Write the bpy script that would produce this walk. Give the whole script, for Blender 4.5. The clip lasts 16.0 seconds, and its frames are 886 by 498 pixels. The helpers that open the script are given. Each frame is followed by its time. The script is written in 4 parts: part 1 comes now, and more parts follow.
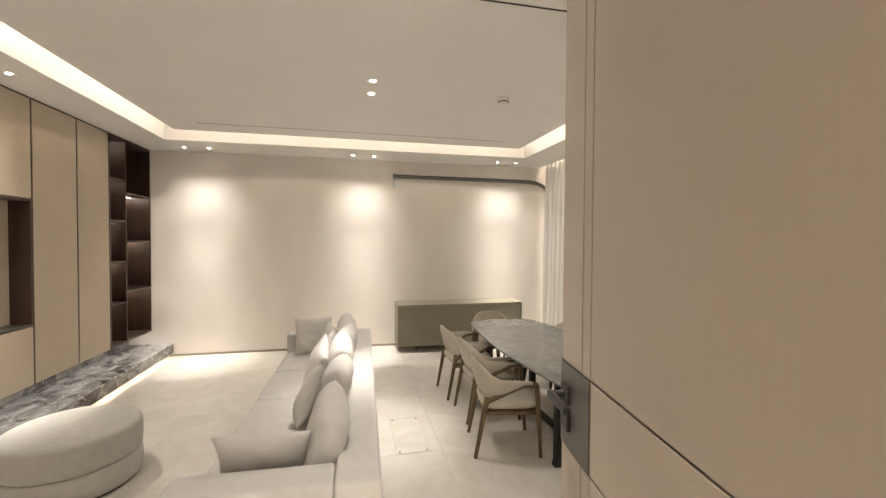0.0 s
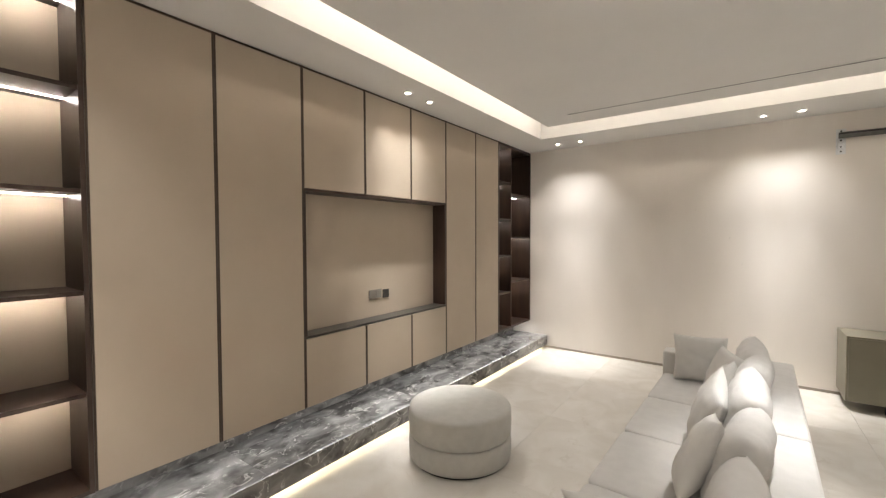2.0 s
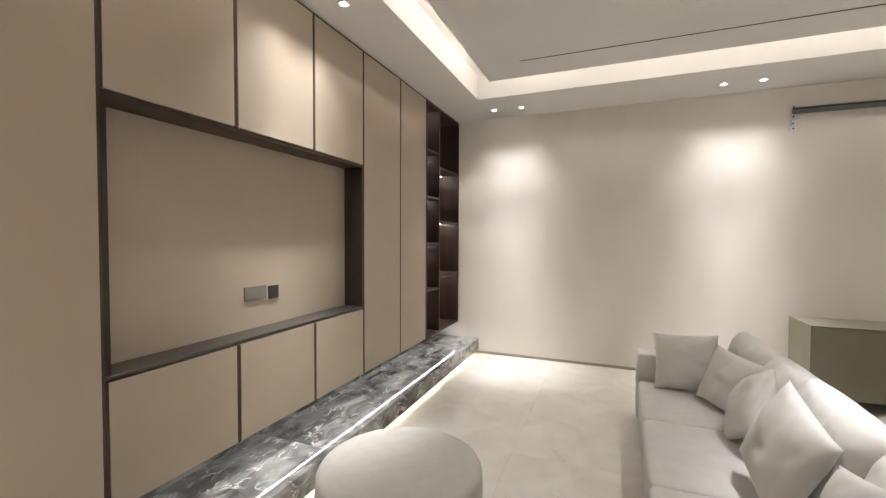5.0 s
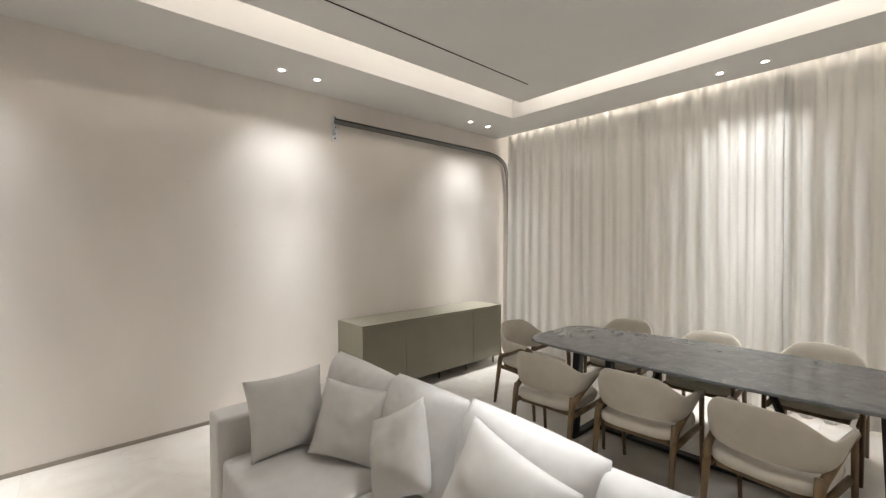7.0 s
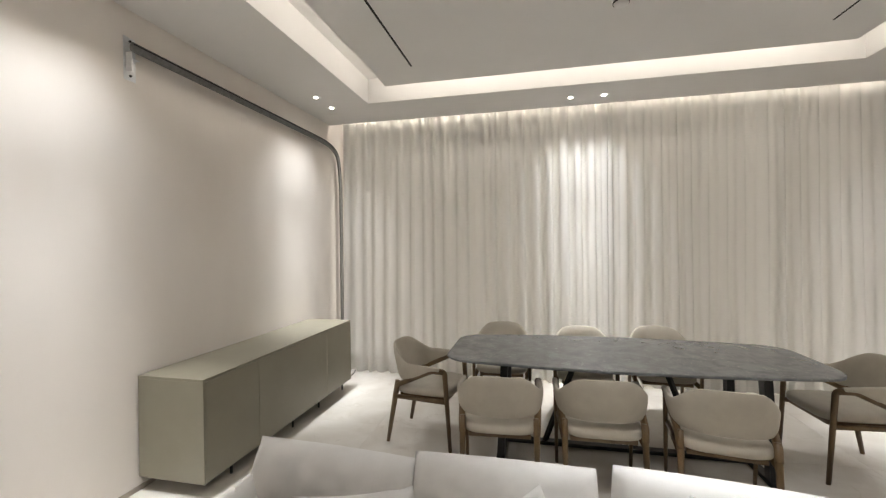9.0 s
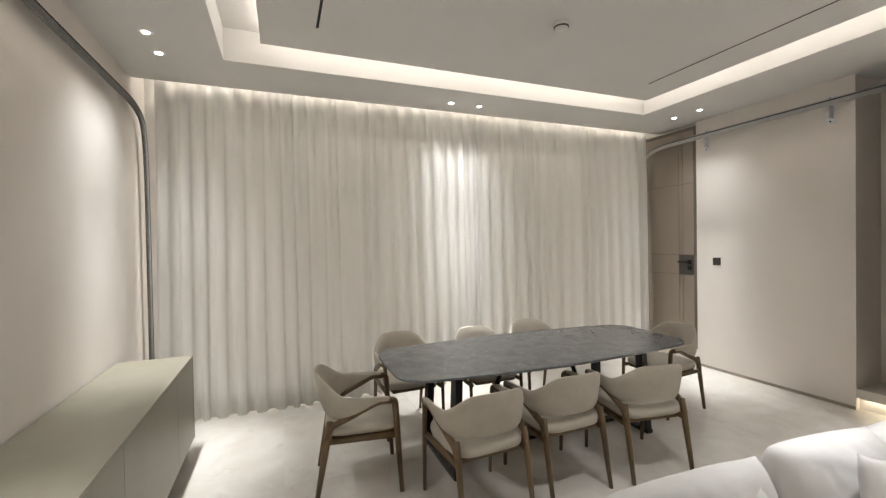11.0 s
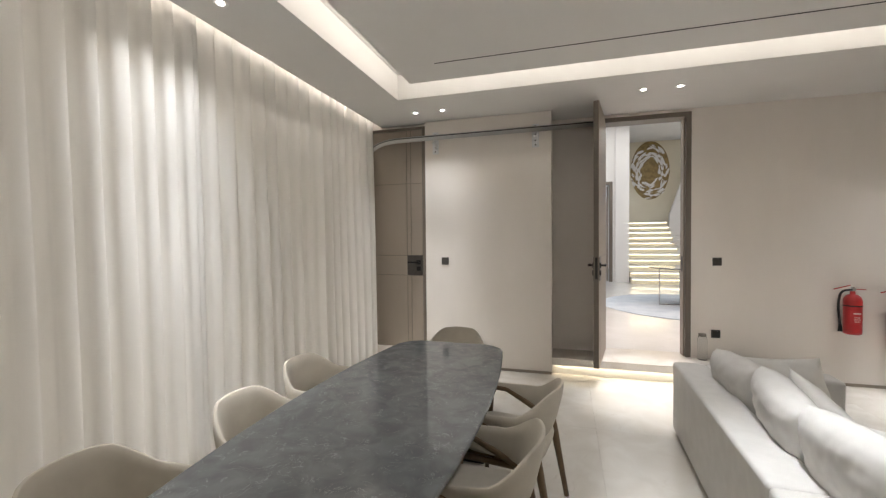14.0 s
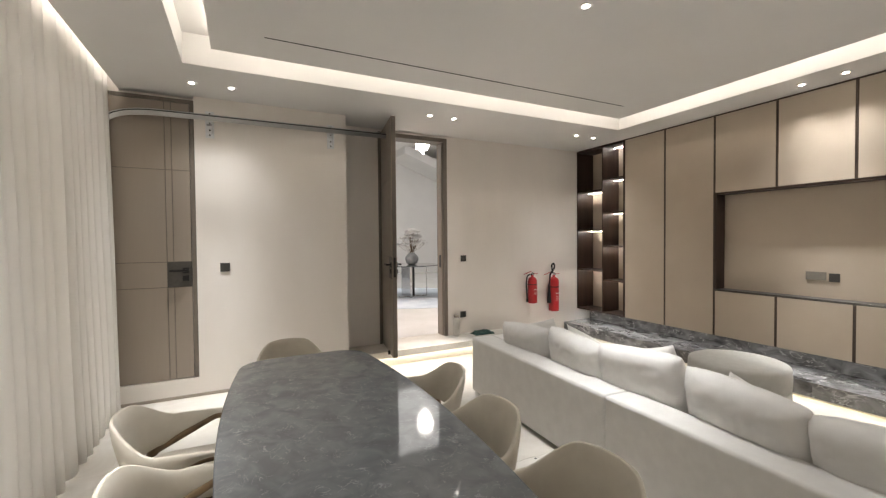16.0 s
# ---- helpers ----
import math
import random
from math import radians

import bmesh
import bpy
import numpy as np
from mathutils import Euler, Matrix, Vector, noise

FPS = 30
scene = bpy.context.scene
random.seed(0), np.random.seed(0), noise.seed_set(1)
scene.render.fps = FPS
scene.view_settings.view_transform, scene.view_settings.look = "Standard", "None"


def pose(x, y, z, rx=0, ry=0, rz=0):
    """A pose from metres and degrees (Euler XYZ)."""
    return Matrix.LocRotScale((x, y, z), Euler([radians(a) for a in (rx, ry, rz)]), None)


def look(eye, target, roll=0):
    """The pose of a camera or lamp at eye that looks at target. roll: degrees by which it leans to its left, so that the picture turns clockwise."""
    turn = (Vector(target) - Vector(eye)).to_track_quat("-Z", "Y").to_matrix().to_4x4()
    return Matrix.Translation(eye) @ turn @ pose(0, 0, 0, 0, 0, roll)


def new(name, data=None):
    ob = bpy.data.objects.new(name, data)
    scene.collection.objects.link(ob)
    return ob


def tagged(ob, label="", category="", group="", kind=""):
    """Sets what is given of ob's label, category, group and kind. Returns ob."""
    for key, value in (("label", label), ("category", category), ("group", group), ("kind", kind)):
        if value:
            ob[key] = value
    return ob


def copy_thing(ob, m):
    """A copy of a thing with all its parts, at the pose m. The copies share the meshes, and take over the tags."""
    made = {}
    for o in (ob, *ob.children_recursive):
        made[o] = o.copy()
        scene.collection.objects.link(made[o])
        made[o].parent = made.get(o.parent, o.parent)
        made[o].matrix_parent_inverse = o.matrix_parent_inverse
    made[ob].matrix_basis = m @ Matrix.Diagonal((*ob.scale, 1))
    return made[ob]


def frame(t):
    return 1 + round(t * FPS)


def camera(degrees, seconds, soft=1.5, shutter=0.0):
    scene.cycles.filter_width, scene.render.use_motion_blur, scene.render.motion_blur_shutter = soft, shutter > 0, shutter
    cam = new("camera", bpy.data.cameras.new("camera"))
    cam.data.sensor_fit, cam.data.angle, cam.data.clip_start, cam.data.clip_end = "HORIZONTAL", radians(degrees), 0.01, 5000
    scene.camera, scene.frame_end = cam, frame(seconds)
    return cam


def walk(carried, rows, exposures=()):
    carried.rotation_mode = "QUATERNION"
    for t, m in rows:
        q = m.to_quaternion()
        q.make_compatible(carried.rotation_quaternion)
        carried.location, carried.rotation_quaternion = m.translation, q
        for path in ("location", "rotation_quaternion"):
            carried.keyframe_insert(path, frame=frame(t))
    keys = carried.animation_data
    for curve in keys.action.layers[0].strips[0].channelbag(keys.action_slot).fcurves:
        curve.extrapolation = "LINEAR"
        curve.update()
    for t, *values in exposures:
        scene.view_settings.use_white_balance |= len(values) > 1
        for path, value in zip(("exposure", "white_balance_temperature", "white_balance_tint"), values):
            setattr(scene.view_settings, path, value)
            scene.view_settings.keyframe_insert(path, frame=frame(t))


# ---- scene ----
cam = camera(94.2, 16.0, soft=1.3)
PATH = [
    (0, (0.372, -0.585, 1.782), (0.809, 1.366, 1.739), 0.3),
    (0.5, (0.392, -0.333, 1.792), (0.613, 1.655, 1.744), 0.4),
    (1, (0.359, -0.155, 1.797), (0.133, 1.831, 1.736), 0.4),
    (1.5, (0.304, 0.001, 1.787), (-0.463, 1.847, 1.718), 0.3),
    (2, (0.241, 0.151, 1.765), (-0.937, 1.766, 1.704), -0.2),
    (2.5, (0.16, 0.291, 1.681), (-1.283, 1.675, 1.621), -0.0),
    (3, (0.111, 0.475, 1.579), (-1.462, 1.709, 1.516), 0.0),
    (3.2, (0.073, 0.537, 1.552), (-1.538, 1.72, 1.489), -0.1),
    (5.3, (-0.767, 1.227, 1.556), (-1.151, 3.189, 1.508), 0.3),
    (5.5, (-0.84, 1.331, 1.558), (-0.945, 3.327, 1.517), 0.3),
    (6, (-0.944, 1.609, 1.576), (-0.355, 3.52, 1.531), 0.2),
    (6.5, (-0.954, 1.953, 1.545), (0.084, 3.663, 1.522), -0.1),
    (7, (-0.995, 2.357, 1.559), (0.343, 3.843, 1.531), -0.4),
    (7.5, (-0.918, 2.713, 1.53), (0.63, 3.979, 1.515), -0.2),
    (8, (-0.886, 3.091, 1.559), (0.801, 4.165, 1.532), -0.4),
    (8.5, (-0.988, 3.473, 1.578), (0.832, 4.302, 1.554), -0.5),
    (9, (-1.06, 3.839, 1.571), (0.891, 4.278, 1.553), -0.6),
    (9.2, (-1.087, 3.994, 1.583), (0.891, 4.287, 1.564), -0.6),
    (11.3, (-0.475, 5.303, 1.614), (1.303, 4.388, 1.583), -0.6),
    (11.5, (-0.384, 5.364, 1.615), (1.317, 4.313, 1.581), -0.3),
    (11.8, (-0.216, 5.421, 1.611), (1.313, 4.133, 1.568), -0.4),
    (12, (-0.044, 5.411, 1.6), (1.371, 3.998, 1.566), -0.5),
    (12.5, (0.319, 5.384, 1.579), (1.547, 3.806, 1.538), -0.3),
    (13, (0.676, 5.341, 1.578), (1.757, 3.659, 1.544), -0.2),
    (13.5, (1.027, 5.26, 1.583), (1.878, 3.451, 1.548), -0.3),
    (14, (1.37, 5.25, 1.604), (1.942, 3.333, 1.559), -0.5),
    (14.5, (1.723, 5.307, 1.617), (1.89, 3.314, 1.581), -0.5),
    (15, (2.03, 5.323, 1.589), (1.816, 3.335, 1.56), -0.5),
    (15.5, (2.342, 5.299, 1.589), (1.793, 3.376, 1.554), -0.6),
    (16, (2.679, 5.195, 1.606), (1.798, 3.401, 1.561), -0.5),
]
walk(cam, [(t, look(eye, target, roll)) for t, eye, target, roll in PATH],
     [(0.0, 1.54, 7500, 12), (0.5, 1.49, 7150, 12), (1.5, 1.40, 6900, 11), (3.0, 1.39, 6850, 11), (5.5, 1.38, 6700, 11), (7.0, 1.25, 6550, 10), (12.0, 1.22, 6550, 10), (14.0, 1.15, 6500, 10), (15.0, 1.26, 6550, 10), (16.0, 1.32, 6650, 10)])

# ---- world and light ----
world = bpy.data.worlds.new("night")
scene.world = world
world.use_nodes = True
world.node_tree.nodes["Background"].inputs[0].default_value = (0.05, 0.06, 0.08, 1)
world.node_tree.nodes["Background"].inputs[1].default_value = 0.05

CREAM = (1.0, 0.925, 0.83)
NEUTRAL = (0.955, 0.972, 0.995)
SOFFIT, CENTRE, COVE = 3.10, 3.175, 3.36
BACK, FRONT, CAB, STEP = 6.37, -0.18, -2.545, 0.20
WASH_WATTS, BEAM_WATTS = 18.5, 92.0

# Positions of the recessed spots: x, y, height of the ceiling they sit in
SPOTS = []
for x0 in (-1.80, 0.565, 2.95):
    SPOTS += [(x0 - 0.165, 6.02, SOFFIT), (x0 + 0.165, 6.02, SOFFIT)]
for x0 in (-1.89, 0.45, 2.90):
    SPOTS += [(x0 - 0.165, 0.66, SOFFIT), (x0 + 0.165, 0.66, SOFFIT)]
SPOTS += [(3.44, 3.14, SOFFIT), (3.44, 3.47, SOFFIT)]
SPOTS += [(-2.30, 3.09, SOFFIT), (-2.30, 3.42, SOFFIT)]
SPOTS += [(0.56, 3.10, CENTRE), (0.56, 3.42, CENTRE)]


def lamp(name, kind, m, watts, colour, **settings):
    data = bpy.data.lights.new(name, kind)
    data.energy, data.color = watts, colour
    if kind == "SPOT":
        data.spot_size, data.spot_blend, data.shadow_soft_size = settings["size"], settings["blend"], 0.03
    else:
        data.shape, data.size, data.size_y = "RECTANGLE", settings["size"], settings["size_y"]
    ob = new(name, data)
    ob.matrix_world = m
    return ob


for x, y, z in SPOTS:
    lamp("spot_wash", "SPOT", pose(x, y, z - 0.012), WASH_WATTS * (0.75 if y < 1.0 else 1.1 if x > 3.2 else 1.0), NEUTRAL, size=radians(95), blend=1.0)
    lamp("spot_beam", "SPOT", pose(x, y, z - 0.012), BEAM_WATTS * (0.6 if z == CENTRE else 1.0), NEUTRAL, size=radians(38), blend=1.0)

# Light strips hidden in the ceiling cove, on top of the centre panel and facing the soffit's upstand
COVE_WATTS = 3.1
IN_X0, IN_X1, IN_Y0, IN_Y1 = -1.825, 2.87, 1.33, 5.30
OUT_X0, OUT_X1, OUT_Y0, OUT_Y1 = -2.04, 3.09, 1.13, 5.58
mid_x, mid_y, strip_z = (IN_X0 + IN_X1) / 2, (IN_Y0 + IN_Y1) / 2, 3.27
lamp("cove_light", "AREA", pose(IN_X1 - 0.08, mid_y, strip_z, 0, -90, 0), COVE_WATTS, CREAM, size=0.05, size_y=IN_Y1 - IN_Y0)
lamp("cove_light", "AREA", pose(IN_X0 + 0.08, mid_y, strip_z, 0, 90, 0), COVE_WATTS, CREAM, size=0.05, size_y=IN_Y1 - IN_Y0)
lamp("cove_light", "AREA", pose(mid_x, IN_Y1 - 0.08, strip_z, 90, 0, 0), COVE_WATTS, CREAM, size=IN_X1 - IN_X0, size_y=0.05)
lamp("cove_light", "AREA", pose(mid_x, IN_Y0 + 0.08, strip_z, -90, 0, 0), COVE_WATTS, CREAM, size=IN_X1 - IN_X0, size_y=0.05)
# Light strip in the curtain pocket
lamp("pocket_light", "AREA", pose(3.768, 3.3, 3.31, 0, -6, 0), 5.0, CREAM, size=0.02, size_y=5.9)
# Warm panel added unseen behind the curtain to brighten it, for an assumed window
lamp("curtain_backlight", "AREA", pose(4.07, 3.3, 1.6, 0, 90, 0), 30.0, (1.0, 0.96, 0.90), size=2.9, size_y=5.7)
# Light strips under the bench and under the entrance step
lamp("bench_light", "AREA", pose(-2.31, 3.08, 0.044, 0, 0, 0), 2.4, (1.0, 0.88, 0.62), size=0.03, size_y=6.4)
lamp("step_light", "AREA", pose(0.30, 0.215, 0.105, 0, 0, 0), 0.75, (1.0, 0.86, 0.62), size=2.4, size_y=0.03)
# Light strip under the wall cabinets, over the bench
lamp("cabinet_light", "AREA", pose(-2.562, 3.09, 0.393, 0, 0, 0), 3.8, NEUTRAL, size=0.01, size_y=6.4)
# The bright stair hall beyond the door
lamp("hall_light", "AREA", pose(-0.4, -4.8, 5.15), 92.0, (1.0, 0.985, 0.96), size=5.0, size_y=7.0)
# Unseen warm spot, added near the doorway to brighten the open door leaf
lamp("leaf_fill_spot", "SPOT", pose(0.15, -1.7, 5.15), 235.0, (1.0, 0.78, 0.66), size=radians(70), blend=0.6)
lamp("far_room_light", "AREA", pose(0.3, -12.0, 3.40), 40.0, (0.70, 0.83, 1.0), size=2.0, size_y=3.0)


# ---- materials ----
def material(name, colour, second=None, scale=6.0, rough=0.6, bump=0.0, bump_scale=60.0, metal=0.0, stretch=(1, 1, 1),
             contrast=(0.35, 0.65), coat=0.0, detail=6.0, sheen=0.0, rough_spread=0.0):
    m = bpy.data.materials.new(name)
    m.use_nodes = True
    nodes, links = m.node_tree.nodes, m.node_tree.links
    shader = nodes["Principled BSDF"]
    shader.inputs["Roughness"].default_value = rough
    shader.inputs["Metallic"].default_value = metal
    shader.inputs["Coat Weight"].default_value = coat
    shader.inputs["Coat Roughness"].default_value = 0.08
    shader.inputs["Sheen Weight"].default_value = sheen
    shader.inputs["Base Color"].default_value = (*colour, 1)
    place = nodes.new("ShaderNodeTexCoord")
    mapping = nodes.new("ShaderNodeMapping")
    mapping.inputs["Scale"].default_value = stretch
    links.new(place.outputs["Object"], mapping.inputs["Vector"])
    info = nodes.new("ShaderNodeObjectInfo")
    shift = nodes.new("ShaderNodeVectorMath")
    shift.operation = "MULTIPLY_ADD"
    links.new(info.outputs["Random"], shift.inputs[0])
    shift.inputs[1].default_value = (17, 31, 23)
    links.new(mapping.outputs["Vector"], shift.inputs[2])
    if second:
        grain = nodes.new("ShaderNodeTexNoise")
        grain.inputs["Scale"].default_value, grain.inputs["Detail"].default_value = scale, detail
        links.new(shift.outputs[0], grain.inputs["Vector"])
        ramp = nodes.new("ShaderNodeValToRGB")
        ramp.color_ramp.elements[0].position, ramp.color_ramp.elements[1].position = contrast
        ramp.color_ramp.elements[0].color, ramp.color_ramp.elements[1].color = (*colour, 1), (*second, 1)
        links.new(grain.outputs["Fac"], ramp.inputs["Fac"])
        links.new(ramp.outputs["Color"], shader.inputs["Base Color"])
        if rough_spread:
            spread = nodes.new("ShaderNodeMapRange")
            spread.inputs["To Min"].default_value, spread.inputs["To Max"].default_value = rough - rough_spread, rough + rough_spread
            links.new(grain.outputs["Fac"], spread.inputs["Value"])
            links.new(spread.outputs["Result"], shader.inputs["Roughness"])
    if bump:
        fine = nodes.new("ShaderNodeTexNoise")
        fine.inputs["Scale"].default_value, fine.inputs["Detail"].default_value = bump_scale, 4
        links.new(shift.outputs[0], fine.inputs["Vector"])
        relief = nodes.new("ShaderNodeBump")
        relief.inputs["Strength"].default_value, relief.inputs["Distance"].default_value = bump, 0.004
        links.new(fine.outputs["Fac"], relief.inputs["Height"])
        links.new(relief.outputs["Normal"], shader.inputs["Normal"])
    return m


def marble(name, ground, cloud, vein, scale, vein_scale, rough, width=0.035, stretch=(1, 1, 1), strength=1.0, random_shift=40.0):
    """Clouded stone with thin branching veins."""
    m = bpy.data.materials.new(name)
    m.use_nodes = True
    nodes, links = m.node_tree.nodes, m.node_tree.links
    shader = nodes["Principled BSDF"]
    shader.inputs["Roughness"].default_value = rough
    place = nodes.new("ShaderNodeTexCoord")
    info = nodes.new("ShaderNodeObjectInfo")
    mapping = nodes.new("ShaderNodeMapping")
    mapping.inputs["Scale"].default_value = stretch
    mapping.inputs["Rotation"].default_value = (0.3, 0.2, 0.6)
    links.new(place.outputs["Object"], mapping.inputs["Vector"])
    shift = nodes.new("ShaderNodeVectorMath")
    shift.operation = "MULTIPLY_ADD"
    links.new(info.outputs["Random"], shift.inputs[0])
    shift.inputs[1].default_value = (random_shift, random_shift * 0.7, random_shift * 0.4)
    links.new(mapping.outputs["Vector"], shift.inputs[2])
    clouds = nodes.new("ShaderNodeTexNoise")
    clouds.inputs["Scale"].default_value, clouds.inputs["Detail"].default_value = scale, 9
    clouds.inputs["Distortion"].default_value = 0.8
    links.new(shift.outputs[0], clouds.inputs["Vector"])
    ramp = nodes.new("ShaderNodeValToRGB")
    ramp.color_ramp.elements[0].position, ramp.color_ramp.elements[1].position = 0.34, 0.68
    ramp.color_ramp.elements[0].color, ramp.color_ramp.elements[1].color = (*ground, 1), (*cloud, 1)
    links.new(clouds.outputs["Fac"], ramp.inputs["Fac"])
    lines = nodes.new("ShaderNodeTexNoise")
    lines.inputs["Scale"].default_value, lines.inputs["Detail"].default_value = vein_scale, 7
    lines.inputs["Distortion"].default_value = 1.6
    links.new(shift.outputs[0], lines.inputs["Vector"])
    middle = nodes.new("ShaderNodeMath")
    middle.operation = "SUBTRACT"
    middle.inputs[1].default_value = 0.5
    links.new(lines.outputs["Fac"], middle.inputs[0])
    size = nodes.new("ShaderNodeMath")
    size.operation = "ABSOLUTE"
    links.new(middle.outputs[0], size.inputs[0])
    thin = nodes.new("ShaderNodeMapRange")
    thin.inputs["From Min"].default_value, thin.inputs["From Max"].default_value = 0.0, width
    thin.inputs["To Min"].default_value, thin.inputs["To Max"].default_value = strength, 0.0
    links.new(size.outputs[0], thin.inputs["Value"])
    patches = nodes.new("ShaderNodeTexNoise")
    patches.inputs["Scale"].default_value = scale * 1.7
    links.new(shift.outputs[0], patches.inputs["Vector"])
    keep = nodes.new("ShaderNodeMapRange")
    keep.inputs["From Min"].default_value, keep.inputs["From Max"].default_value = 0.46, 0.62
    links.new(patches.outputs["Fac"], keep.inputs["Value"])
    share = nodes.new("ShaderNodeMath")
    share.operation = "MULTIPLY"
    links.new(thin.outputs["Result"], share.inputs[0])
    links.new(keep.outputs["Result"], share.inputs[1])
    mix = nodes.new("ShaderNodeMix")
    mix.data_type = "RGBA"
    links.new(share.outputs[0], mix.inputs["Factor"])
    links.new(ramp.outputs["Color"], mix.inputs["A"])
    mix.inputs["B"].default_value = (*vein, 1)
    links.new(mix.outputs["Result"], shader.inputs["Base Color"])
    return m


def sheer(name, colour, second):
    """Woven cloth that lets part of the light through."""
    m = material(name, colour, second, 260.0, 0.95, 0.12, 700, stretch=(1, 1, 0.5), contrast=(0.25, 0.75))
    nodes, links = m.node_tree.nodes, m.node_tree.links
    veil = nodes.new("ShaderNodeBsdfTranslucent")
    veil.inputs["Color"].default_value = (*second, 1)
    mix = nodes.new("ShaderNodeMixShader")
    mix.inputs[0].default_value = 0.26
    links.new(nodes["Principled BSDF"].outputs[0], mix.inputs[1])
    links.new(veil.outputs[0], mix.inputs[2])
    links.new(mix.outputs[0], nodes["Material Output"].inputs["Surface"])
    return m


def glowing(name, colour, strength):
    m = bpy.data.materials.new(name)
    m.use_nodes = True
    shader = m.node_tree.nodes["Principled BSDF"]
    shader.inputs["Base Color"].default_value = (*colour, 1)
    shader.inputs["Emission Color"].default_value = (*colour, 1)
    shader.inputs["Emission Strength"].default_value = strength
    return m


def clear(name):
    m = bpy.data.materials.new(name)
    m.use_nodes = True
    shader = m.node_tree.nodes["Principled BSDF"]
    shader.inputs["Base Color"].default_value = (0.93, 0.95, 0.95, 1)
    shader.inputs["Transmission Weight"].default_value = 1.0
    shader.inputs["Roughness"].default_value = 0.03
    shader.inputs["IOR"].default_value = 1.15
    return m


